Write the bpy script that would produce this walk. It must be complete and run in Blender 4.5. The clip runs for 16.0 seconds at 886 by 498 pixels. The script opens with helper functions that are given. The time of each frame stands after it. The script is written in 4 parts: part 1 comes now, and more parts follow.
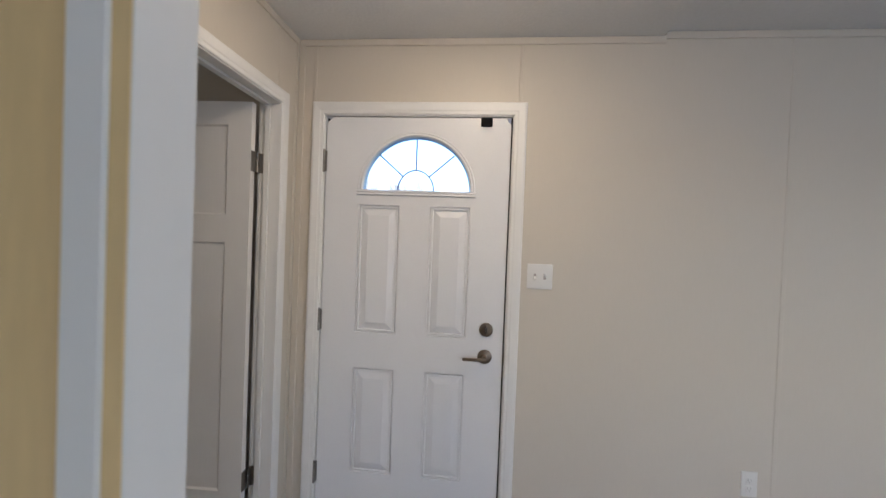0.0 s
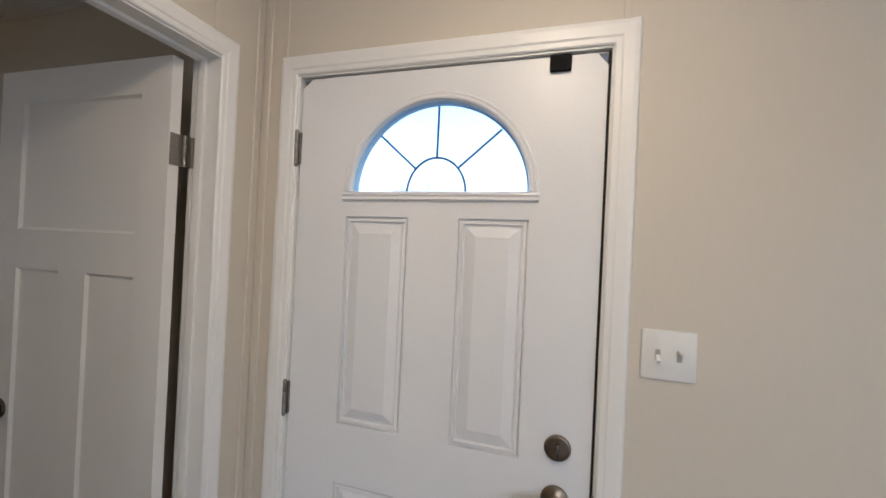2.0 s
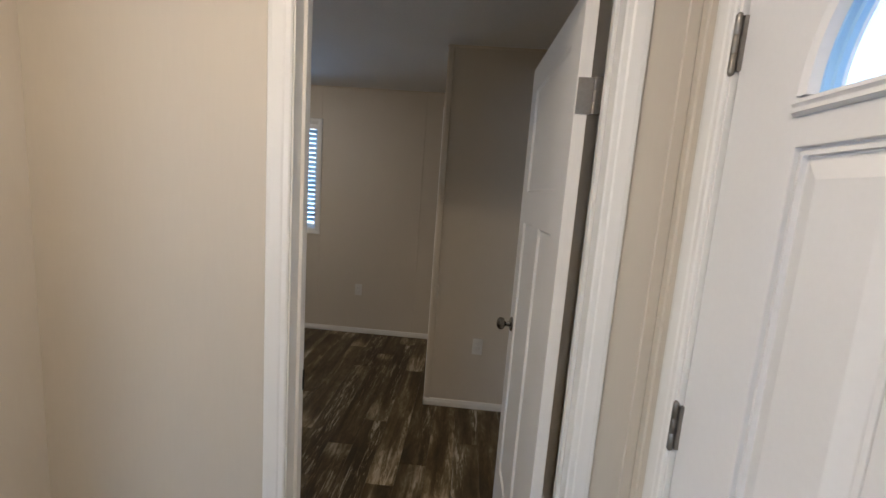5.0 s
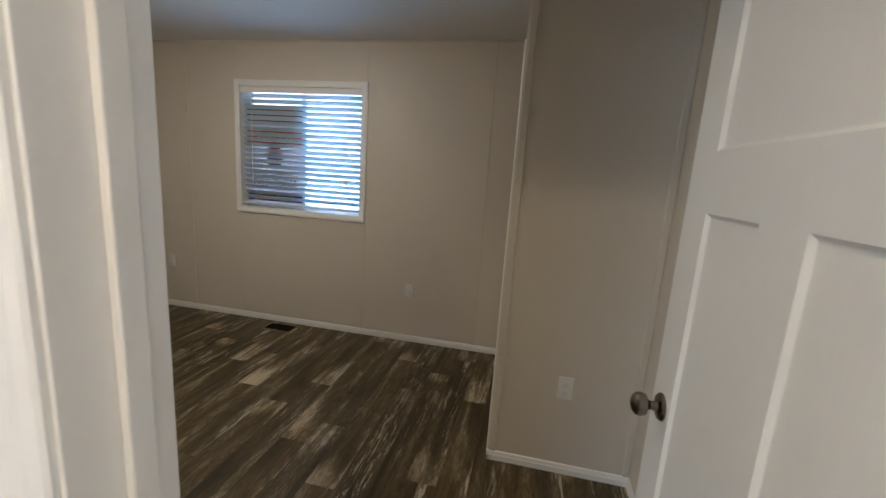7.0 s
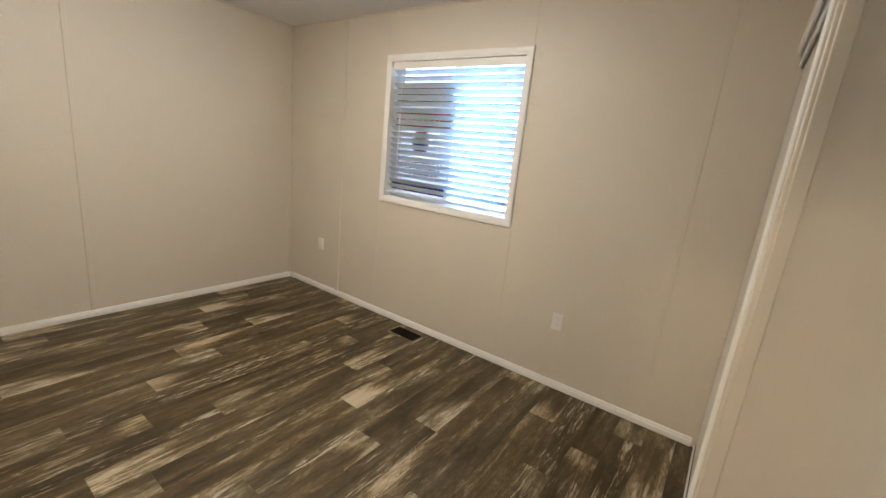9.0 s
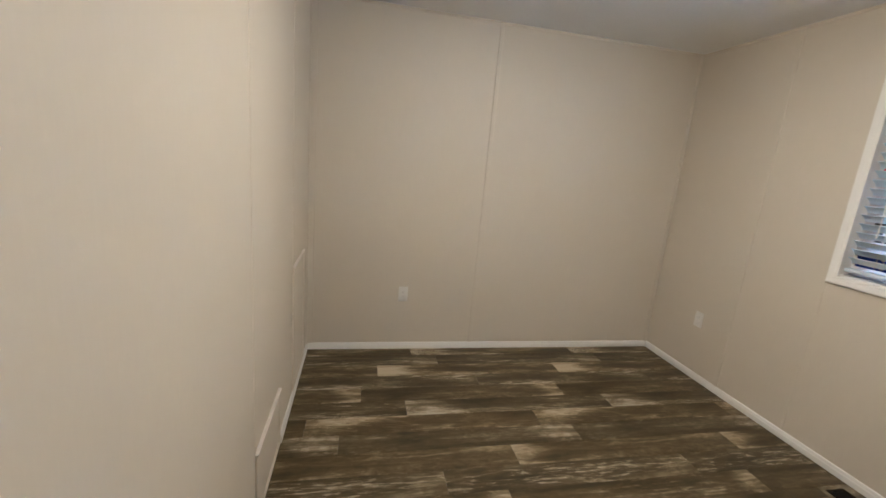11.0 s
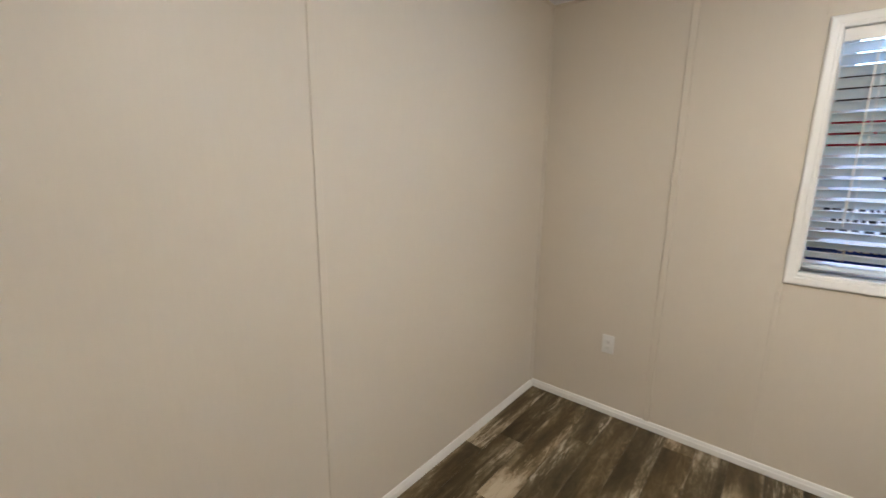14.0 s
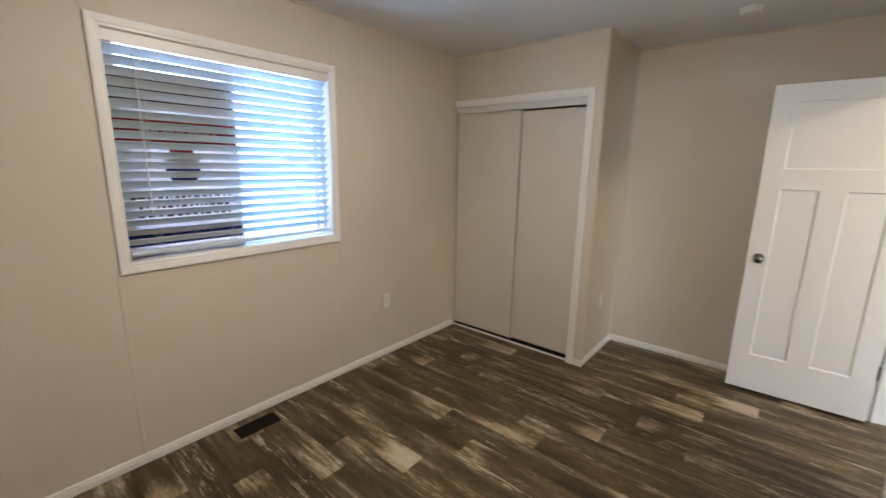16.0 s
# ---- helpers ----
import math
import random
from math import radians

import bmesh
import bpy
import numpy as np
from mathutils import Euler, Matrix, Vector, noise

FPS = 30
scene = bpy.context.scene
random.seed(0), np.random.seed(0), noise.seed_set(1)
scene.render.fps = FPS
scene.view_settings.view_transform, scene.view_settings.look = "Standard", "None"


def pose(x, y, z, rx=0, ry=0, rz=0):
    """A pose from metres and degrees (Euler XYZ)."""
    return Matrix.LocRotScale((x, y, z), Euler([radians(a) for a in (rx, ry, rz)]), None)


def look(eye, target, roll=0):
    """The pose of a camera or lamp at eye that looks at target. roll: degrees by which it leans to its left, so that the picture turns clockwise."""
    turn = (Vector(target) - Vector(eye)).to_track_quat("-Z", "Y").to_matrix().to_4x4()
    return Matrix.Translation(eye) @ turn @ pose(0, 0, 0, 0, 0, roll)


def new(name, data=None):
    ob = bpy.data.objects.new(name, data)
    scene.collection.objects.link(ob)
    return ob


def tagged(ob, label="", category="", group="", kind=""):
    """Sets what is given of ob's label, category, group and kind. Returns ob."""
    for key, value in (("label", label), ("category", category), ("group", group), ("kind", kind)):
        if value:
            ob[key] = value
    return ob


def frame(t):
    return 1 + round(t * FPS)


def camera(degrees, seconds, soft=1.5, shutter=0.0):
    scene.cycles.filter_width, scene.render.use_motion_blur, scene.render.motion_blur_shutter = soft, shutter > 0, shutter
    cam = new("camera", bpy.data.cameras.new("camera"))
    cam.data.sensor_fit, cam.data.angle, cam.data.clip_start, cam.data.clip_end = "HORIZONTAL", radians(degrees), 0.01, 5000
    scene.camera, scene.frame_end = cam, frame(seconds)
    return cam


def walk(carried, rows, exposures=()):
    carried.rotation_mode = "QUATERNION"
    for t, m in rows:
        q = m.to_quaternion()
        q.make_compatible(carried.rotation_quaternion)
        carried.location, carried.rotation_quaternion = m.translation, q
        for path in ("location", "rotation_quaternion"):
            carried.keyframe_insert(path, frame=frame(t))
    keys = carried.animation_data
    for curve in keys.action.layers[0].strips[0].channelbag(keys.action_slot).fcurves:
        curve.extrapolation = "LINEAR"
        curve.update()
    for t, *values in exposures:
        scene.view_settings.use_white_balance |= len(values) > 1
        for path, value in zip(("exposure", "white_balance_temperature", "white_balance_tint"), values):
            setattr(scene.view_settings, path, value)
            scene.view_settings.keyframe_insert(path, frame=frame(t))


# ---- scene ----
cam = camera(94.8, 16.0, shutter=0.22)
SKY, DAY1, DAY2, DAY3, BULB, BULB2, SLAT_TILT = 0.15, 0.55, 4.6, 5.0, 1.68, 1.75, 40.0
PATH = [
    (0, (-0.089, 0.166, 1.437), (-0.286, 2.156, 1.403), 2.2),
    (0.5, (-0.035, 0.372, 1.473), (-0.331, 2.35, 1.475), 1.9),
    (1, (-0.087, 0.593, 1.468), (-0.348, 2.575, 1.519), 1.8),
    (1.5, (-0.11, 0.815, 1.505), (-0.45, 2.786, 1.547), 2.5),
    (2, (-0.05, 1.036, 1.514), (-0.649, 2.944, 1.524), 2.7),
    (2.5, (0.008, 1.237, 1.54), (-0.931, 3.002, 1.532), 2.8),
    (3, (-0.027, 1.483, 1.552), (-1.34, 2.991, 1.583), 4.4),
    (3.5, (-0.073, 1.587, 1.543), (-1.792, 2.61, 1.517), 5.8),
    (4, (-0.006, 1.62, 1.515), (-1.96, 2.003, 1.329), 5.3),
    (4.2, (0.014, 1.658, 1.509), (-1.963, 1.851, 1.27), 4.8),
    (5, (-0.03, 1.635, 1.5), (-1.995, 1.53, 1.222), 4.2),
    (6.3, (-0.481, 1.602, 1.462), (-2.436, 1.322, 1.141), 3.1),
    (6.5, (-0.594, 1.569, 1.462), (-2.544, 1.29, 1.119), 3.5),
    (7, (-0.822, 1.527, 1.444), (-2.747, 1.125, 1.076), 3.8),
    (7.5, (-1.041, 1.491, 1.473), (-2.92, 0.922, 1.09), 4.4),
    (8, (-1.269, 1.418, 1.467), (-3.076, 0.672, 1.047), 5.1),
    (8.5, (-1.436, 1.349, 1.445), (-3.152, 0.423, 1.002), 5.5),
    (9, (-1.559, 1.358, 1.437), (-3.155, 0.245, 0.971), 5.9),
    (9.5, (-1.629, 1.35, 1.429), (-3.029, 0.004, 0.953), 6.0),
    (10, (-1.586, 1.269, 1.409), (-2.536, -0.423, 0.922), 5.5),
    (10.2, (-1.571, 1.218, 1.411), (-2.334, -0.568, 0.931), 5.2),
    (11.2, (-1.46, 0.50, 1.47), (-1.86, -1.42, 1.05), 5.0),
    (12.3, (-1.486, -0.14, 1.484), (-2.177, -1.983, 1.132), 5.1),
    (12.5, (-1.506, -0.226, 1.471), (-2.23, -2.061, 1.139), 3.5),
    (13, (-1.544, -0.518, 1.484), (-2.359, -2.31, 1.13), 2.5),
    (13.5, (-1.576, -0.816, 1.507), (-2.641, -2.462, 1.114), 2.0),
    (14, (-1.605, -1.081, 1.495), (-3.108, -2.339, 1.094), 0.7),
    (14.5, (-1.748, -1.137, 1.506), (-3.565, -1.848, 1.069), 0.3),
    (15, (-1.86, -1.339, 1.48), (-3.796, -1.076, 1.055), 1.1),
    (15.5, (-1.855, -1.463, 1.468), (-3.467, -0.345, 1.076), 0.3),
    (16, (-1.706, -1.488, 1.516), (-2.956, 0.018, 1.108), 1.0),
]
EXPOSURES = [(0.0, 2.05, 5600, 14), (0.5, 2.3, 5450, 14), (1.0, 2.2, 5550, 14), (1.5, 2.2, 5600, 14), (3.0, 2.0, 5550, 13), (4.0, 2.2, 5700, 13), (6.5, 2.8, 5500, 11), (7.0, 2.95, 5600, 10), (7.5, 3.85, 5800, 10), (9.0, 4.05, 5850, 10), (10.0, 3.85, 5700, 10), (12.5, 4.15, 5450, 11),
             (13.0, 4.25, 5400, 11), (14.0, 4.1, 5450, 10), (14.5, 3.6, 5450, 11), (15.0, 3.7, 5450, 11), (15.5, 3.8, 5550, 12), (16.0, 3.68, 5750, 13)]
walk(cam, [(t, look(eye, target, roll)) for t, eye, target, roll in PATH], EXPOSURES)

# ---- world, sun and lamps ----
world = bpy.data.worlds.new("world")
scene.world = world
world.use_nodes = True
wn = world.node_tree.nodes
sky = wn.new("ShaderNodeTexSky")
sky.sky_type, sky.sun_disc = "NISHITA", False
sky.sun_elevation, sky.sun_rotation = radians(38), radians(180)
sky.air_density, sky.dust_density, sky.ozone_density = 1.0, 3.0, 1.5
wn["Background"].inputs[1].default_value = SKY
world.node_tree.links.new(sky.outputs[0], wn["Background"].inputs[0])

sun_data = bpy.data.lights.new("sun", "SUN")
sun_data.energy, sun_data.angle, sun_data.color = 1.2, radians(12), (1.0, 0.95, 0.88)
sun = new("sun", sun_data)
sun.matrix_world = look((0, -8, 6.5), (0, 0, 0.25))

# daylight in the living room window, behind the first steps
day2 = bpy.data.lights.new("living_window_daylight", "AREA")
day2.shape, day2.size, day2.size_y = "RECTANGLE", 1.7, 1.2
day2.energy, day2.color = DAY2, (0.74, 0.88, 1.0)
day2_ob = new("living_window_daylight", day2)
day2_ob.matrix_world = look((1.60, -3.45, 1.5), (0.5, 2.0, 1.35))

day3 = bpy.data.lights.new("living_side_window_daylight", "AREA")
day3.shape, day3.size, day3.size_y = "RECTANGLE", 1.7, 1.2
day3.energy, day3.color = DAY3, (0.74, 0.88, 1.0)
day3_ob = new("living_side_window_daylight", day3)
day3_ob.matrix_world = look((3.70, -0.75, 1.5), (0, 0.5, 1.35))

# sky light in the free half of the bedroom window, just outside its glass
day1 = bpy.data.lights.new("bedroom_window_daylight", "AREA")
day1.shape, day1.size, day1.size_y = "RECTANGLE", 0.54, 0.94
day1.energy, day1.color = DAY1, (0.22, 0.62, 1.0)
day1_ob = new("bedroom_window_daylight", day1)
day1_ob.matrix_world = look((-4.20, -0.165, 1.55), (-3.0, -0.165, 1.55))

# the lit ceiling lamps: low opal domes that shine mostly downwards and a little to the sides
def dome_lamp(name, x, y, power, color):
    d = bpy.data.lights.new(name, "AREA")
    d.shape, d.size, d.energy, d.color = "DISK", 0.13, power * 0.78, color
    new(name, d).location = (x, y, 2.380)
    d = bpy.data.lights.new(name + "_side", "POINT")
    d.shadow_soft_size, d.energy, d.color = 0.05, power, color
    new(name + "_side", d).location = (x, y, 2.325)


dome_lamp("entry_lamp_light", -0.13, 1.26, BULB, (1.0, 0.76, 0.48))
dome_lamp("bedroom_lamp_light", -2.47, -0.47, BULB2, (1.0, 0.84, 0.64))


# ---- materials ----
def material(name, color, rough=0.6, metal=0.0, bump=0.0, scale=40.0, vary=0.06, stretch=(1, 1, 1), spec=0.5, coat=0.0, big=2.0):
    """Principled paint with a fine grain, a broad mottling and a little relief."""
    m = bpy.data.materials.new(name)
    m.use_nodes = True
    nt = m.node_tree
    n, link = nt.nodes, nt.links.new
    p = n["Principled BSDF"]
    p.inputs["Roughness"].default_value = rough
    p.inputs["Metallic"].default_value = metal
    p.inputs["Specular IOR Level"].default_value = spec
    p.inputs["Coat Weight"].default_value = coat
    tc = n.new("ShaderNodeTexCoord")
    mp = n.new("ShaderNodeMapping")
    mp.inputs["Scale"].default_value = stretch
    link(tc.outputs["Object"], mp.inputs["Vector"])
    fine, broad = n.new("ShaderNodeTexNoise"), n.new("ShaderNodeTexNoise")
    fine.inputs["Scale"].default_value, fine.inputs["Detail"].default_value = scale, 4
    broad.inputs["Scale"].default_value, broad.inputs["Detail"].default_value = big, 2
    link(mp.outputs[0], fine.inputs["Vector"])
    link(tc.outputs["Object"], broad.inputs["Vector"])
    add = n.new("ShaderNodeMath")
    add.operation = "ADD"
    link(fine.outputs["Fac"], add.inputs[0])
    link(broad.outputs["Fac"], add.inputs[1])
    ramp = n.new("ShaderNodeValToRGB")
    lo = [c * (1 - vary) for c in color]
    hi = [min(1, c * (1 + vary)) for c in color]
    ramp.color_ramp.elements[0].position, ramp.color_ramp.elements[0].color = 0.35, (*lo, 1)
    ramp.color_ramp.elements[1].position, ramp.color_ramp.elements[1].color = 0.65, (*hi, 1)
    half = n.new("ShaderNodeMath")
    half.operation, half.inputs[1].default_value = "MULTIPLY", 0.5
    link(add.outputs[0], half.inputs[0])
    link(half.outputs[0], ramp.inputs[0])
    link(ramp.outputs[0], p.inputs["Base Color"])
    if bump:
        b = n.new("ShaderNodeBump")
        b.inputs["Strength"].default_value, b.inputs["Distance"].default_value = bump, 0.002
        link(fine.outputs["Fac"], b.inputs["Height"])
        link(b.outputs[0], p.inputs["Normal"])
    return m


WALL = material("beige_vinyl_wall_panel", (0.60, 0.541, 0.450), 0.50, bump=0.05, scale=60, vary=0.014, stretch=(2.2, 2.2, 0.25), spec=0.5, big=0.9)
CEIL = material("white_stippled_ceiling", (0.79, 0.79, 0.79), 0.85, bump=1.0, scale=70, vary=0.03, spec=0.2)
TRIM = material("white_gloss_trim_paint", (0.78, 0.765, 0.73), 0.38, bump=0.06, scale=30, vary=0.015, stretch=(1, 1, 0.2))
DOORW = material("white_steel_door_paint", (0.74, 0.735, 0.735), 0.34, bump=0.08, scale=90, vary=0.015, spec=0.36)
DOORB = material("white_moulded_door_paint", (0.78, 0.755, 0.71), 0.42, bump=0.12, scale=50, vary=0.015, stretch=(3, 3, 0.3))
TAN = material("tan_board", (0.72, 0.53, 0.26), 0.5, bump=0.1, scale=45, vary=0.06, stretch=(2, 2, 0.3))
CLOSET = material("beige_closet_panel", (0.60, 0.55, 0.485), 0.5, bump=0.12, scale=45, vary=0.02, stretch=(2, 2, 0.3))
FASCIA = material("pale_grey_track_metal", (0.62, 0.615, 0.60), 0.45, bump=0.02, vary=0.02)
# greyer than the door panels: the shadow strip along their edges is put in here
RAIL = material("shade_toned_metal_edge", (0.47, 0.435, 0.39), 0.45, bump=0.02, vary=0.02)
NICKEL = material("satin_nickel", (0.22, 0.195, 0.17), 0.24, 1.0, bump=0.05, scale=120, vary=0.08)
BRONZE = material("antique_bronze", (0.22, 0.175, 0.13), 0.30, 1.0, bump=0.05, scale=120, vary=0.15)
STEEL = material("hinge_steel", (0.27, 0.25, 0.225), 0.38, 1.0, bump=0.05, scale=120, vary=0.1)
PLASTIC = material("white_plastic", (0.72, 0.705, 0.67), 0.4, vary=0.01)
IVORY = material("dull_white_plastic", (0.71, 0.69, 0.645), 0.45, vary=0.02)
BLACK = material("black_plastic", (0.009, 0.008, 0.008), 0.8, vary=0.1, spec=0.15)
SLOT = material("outlet_slot_shadow", (0.36, 0.33, 0.30), 0.7, vary=0.05)
RUBBER = material("dark_weatherstrip", (0.010, 0.009, 0.009), 0.8, vary=0.1)
REGISTER = material("dark_brown_register", (0.016, 0.011, 0.008), 0.8, vary=0.1, spec=0.08)
VINYL = material("white_window_vinyl", (0.75, 0.76, 0.77), 0.35, vary=0.015)
# blue sky light on the fanlight's white inner edge, put in as base colour
SKY_RIM = material("sky_blue_tinted_rim", (0.34, 0.58, 0.86), 0.4, vary=0.03)
# the blue is lens glare round the cames, put into their colour
CAME = material("glare_blue_came", (0.09, 0.17, 0.36), 0.4, 0.2, vary=0.05)
SUBFLOOR = material("subfloor", (0.05, 0.04, 0.03), 0.9, vary=0.2)
SIGN_K = material("sign_dark", (0.008, 0.008, 0.01), 0.5, vary=0.05)
GROUND = material("gravel_ground", (0.34, 0.33, 0.31), 0.9, bump=0.6, scale=25, vary=0.25)
SOFFIT = material("pale_blue_soffit", (0.52, 0.70, 0.84), 0.6, vary=0.02)
SIDING = material("pale_siding", (0.55, 0.56, 0.56), 0.7, vary=0.04)
BARK = material("grey_bark", (0.30, 0.29, 0.28), 0.9, bump=0.4, scale=30, vary=0.2)


def slat_material():
    # white slats; the window's blue daylight is tinted into base and translucent colour
    m = material("daylight_tinted_slat", (0.76, 0.80, 0.83), 0.4, vary=0.01)
    n, link = m.node_tree.nodes, m.node_tree.links.new
    t, mix = n.new("ShaderNodeBsdfTranslucent"), n.new("ShaderNodeMixShader")
    t.inputs["Color"].default_value = (0.30, 0.72, 0.95, 1)
    mix.inputs[0].default_value = 0.20
    link(n["Principled BSDF"].outputs[0], mix.inputs[1])
    link(t.outputs[0], mix.inputs[2])
    link(mix.outputs[0], n["Material Output"].inputs[0])
    return m


def sign_board_material(name, color, through_color, share):
    """Thin corrugated plastic, white or printed, that lets some daylight through."""
    m = material(name, color, 0.5, vary=0.02)
    n, link = m.node_tree.nodes, m.node_tree.links.new
    t, mix = n.new("ShaderNodeBsdfTranslucent"), n.new("ShaderNodeMixShader")
    t.inputs["Color"].default_value = (*through_color, 1)
    mix.inputs[0].default_value = share
    link(n["Principled BSDF"].outputs[0], mix.inputs[1])
    link(t.outputs[0], mix.inputs[2])
    link(mix.outputs[0], n["Material Output"].inputs[0])
    return m


def glass_material():
    m = bpy.data.materials.new("clear_glass")
    m.use_nodes = True
    p = m.node_tree.nodes["Principled BSDF"]
    p.inputs["Base Color"].default_value = (0.95, 0.98, 1.0, 1)
    p.inputs["Transmission Weight"].default_value = 1.0
    p.inputs["Roughness"].default_value = 0.0
    p.inputs["IOR"].default_value = 1.45
    return m


def lamp_glass():
    m = material("lit_opal_glass", (0.85, 0.82, 0.75), 0.35, vary=0.01)
    p = m.node_tree.nodes["Principled BSDF"]
    p.inputs["Emission Color"].default_value = (1.0, 0.80, 0.56, 1)
    p.inputs["Emission Strength"].default_value = 6.0
    return m


PLANK_L, PLANK_W = 1.335, 1.76 / 12       # length and width of the printed planks


def plank_material():
    """Printed wood planks: dark brown to grey, with pale worn streaks that run along the grain and fade along each plank."""
    m = bpy.data.materials.new("weathered_plank_vinyl")
    m.use_nodes = True
    nt = m.node_tree
    n, link = nt.nodes, nt.links.new
    p = n["Principled BSDF"]
    p.inputs["Roughness"].default_value = 0.42
    p.inputs["Specular IOR Level"].default_value = 0.32
    uv = n.new("ShaderNodeUVMap")
    uv.uv_map = "along"

    def attribute(name):
        t, x = n.new("ShaderNodeAttribute"), n.new("ShaderNodeSeparateXYZ")
        t.attribute_name = name
        link(t.outputs["Vector"], x.inputs[0])
        return x.outputs

    seed, tone, crackle = attribute("print")
    pale_a, pale_b, reach = attribute("ends")
    off = n.new("ShaderNodeVectorMath")
    off.operation = "SCALE"
    off.inputs[0].default_value = (31.0, 17.0, 5.0)
    link(seed, off.inputs["Scale"])
    vec = n.new("ShaderNodeVectorMath")
    vec.operation = "ADD"
    link(uv.outputs[0], vec.inputs[0])
    link(off.outputs[0], vec.inputs[1])

    def mapped(scale):
        mp = n.new("ShaderNodeMapping")
        mp.inputs["Scale"].default_value = scale
        link(vec.outputs[0], mp.inputs["Vector"])
        return mp.outputs[0]

    def noise_of(v, scale, detail, rough=0.6, warp=0.0):
        t = n.new("ShaderNodeTexNoise")
        t.inputs["Scale"].default_value, t.inputs["Detail"].default_value = scale, detail
        t.inputs["Roughness"].default_value, t.inputs["Distortion"].default_value = rough, warp
        link(v, t.inputs["Vector"])
        return t.outputs["Fac"]

    def calc(op, a, b, clamp=False):
        t = n.new("ShaderNodeMath")
        t.operation, t.use_clamp = op, clamp
        for i, v in enumerate((a, b)):
            if isinstance(v, (int, float)):
                t.inputs[i].default_value = v
            else:
                link(v, t.inputs[i])
        return t.outputs[0]

    def ramp(v, stops):
        r = n.new("ShaderNodeValToRGB")
        while len(r.color_ramp.elements) < len(stops):
            r.color_ramp.elements.new(0.5)
        for e, (at, c) in zip(r.color_ramp.elements, stops):
            e.position, e.color = at, (*c, 1)
        link(v, r.inputs[0])
        return r.outputs[0]

    grain = noise_of(mapped((5.0, 70.0, 1.0)), 1.0, 4, 0.6, 0.3)
    streak = noise_of(mapped((1.7, 17.0, 1.0)), 1.0, 5, 0.58, 0.5)
    blotch = noise_of(mapped((11.0, 30.0, 1.0)), 1.0, 6, 0.68, 1.2)
    patch = noise_of(mapped((1.6, 6.5, 1.0)), 1.0, 3, 0.5, 0.4)
    worn_area = noise_of(mapped((1.3, 9.0, 3.0)), 1.0, 2, 0.5, 0.3)
    gen = n.new("ShaderNodeSeparateXYZ")
    link(uv.outputs[0], gen.inputs[0])
    # worn pale ends: sharp at the joint, ragged where they fade into the plank
    ragged = calc("MULTIPLY", calc("SUBTRACT", streak, 0.5), 2.4)

    def worn(distance, amount):
        near = calc("SUBTRACT", 1.15, calc("DIVIDE", distance, reach))
        return calc("MULTIPLY", calc("MULTIPLY", calc("ADD", near, calc("MULTIPLY", ragged, 0.55)), 1.6, True), amount)

    ends = calc("ADD", worn(gen.outputs[0], pale_a), worn(calc("SUBTRACT", PLANK_L, gen.outputs[0]), pale_b))
    # a thin worn line along one long edge of a plank with a pale end
    edge = calc("MULTIPLY", calc("SUBTRACT", gen.outputs[1], 0.098), 22.0, True)
    line = calc("MULTIPLY", calc("MULTIPLY", edge, calc("MULTIPLY", calc("SUBTRACT", blotch, 0.42), 4.0, True)), calc("MULTIPLY", calc("MAXIMUM", pale_a, pale_b), 0.28))
    # crackled paint: bright flecks drawn out along the grain, in worn areas only
    flecks = calc("MULTIPLY", calc("SUBTRACT", noise_of(mapped((4.0, 44.0, 1.0)), 1.0, 6, 0.72, 1.6), 0.50), 8.0, True)
    flecks = calc("MULTIPLY", flecks, calc("MULTIPLY", calc("SUBTRACT", worn_area, 0.46), 7.0, True))
    v = calc("ADD", calc("MULTIPLY", calc("SUBTRACT", patch, 0.5), 0.95), calc("MULTIPLY", calc("SUBTRACT", streak, 0.5), 1.10))
    v = calc("ADD", v, calc("MULTIPLY", calc("SUBTRACT", blotch, 0.5), 0.72))
    v = calc("ADD", v, calc("MULTIPLY", calc("SUBTRACT", grain, 0.5), 0.14))
    v = calc("ADD", v, calc("ADD", ends, line))
    v = calc("ADD", v, calc("MULTIPLY", flecks, calc("MULTIPLY", crackle, 1.3)))
    v = calc("ADD", v, calc("ADD", tone, 0.375), True)
    tint = ramp(calc("FRACT", calc("MULTIPLY", seed, 3.7), 0.0), [(0.0, (1.04, 0.98, 0.90)), (0.5, (1.0, 1.0, 1.0)), (1.0, (0.97, 0.99, 1.04))])
    wood = ramp(v, [(0.10, (0.034, 0.0235, 0.0095)), (0.36, (0.070, 0.050, 0.0225)), (0.54, (0.122, 0.092, 0.047)), (0.68, (0.225, 0.180, 0.108)), (0.80, (0.35, 0.295, 0.205)), (1.0, (0.46, 0.40, 0.30))])
    mix = n.new("ShaderNodeMix")
    mix.data_type, mix.blend_type = "RGBA", "MULTIPLY"
    mix.inputs[0].default_value = 1.0
    link(wood, mix.inputs[6])
    link(tint, mix.inputs[7])
    link(mix.outputs[2], p.inputs["Base Color"])
    b = n.new("ShaderNodeBump")
    b.inputs["Strength"].default_value, b.inputs["Distance"].default_value = 0.25, 0.001
    link(grain, b.inputs["Height"])
    link(b.outputs[0], p.inputs["Normal"])
    link(calc("ADD", calc("MULTIPLY", grain, 0.2), 0.34), p.inputs["Roughness"])
    return m


SLAT, GLASS, OPAL, PLANK = slat_material(), glass_material(), lamp_glass(), plank_material()
SIGN_W = sign_board_material("sign_white", (0.70, 0.69, 0.69), (0.72, 0.72, 0.74), 0.55)
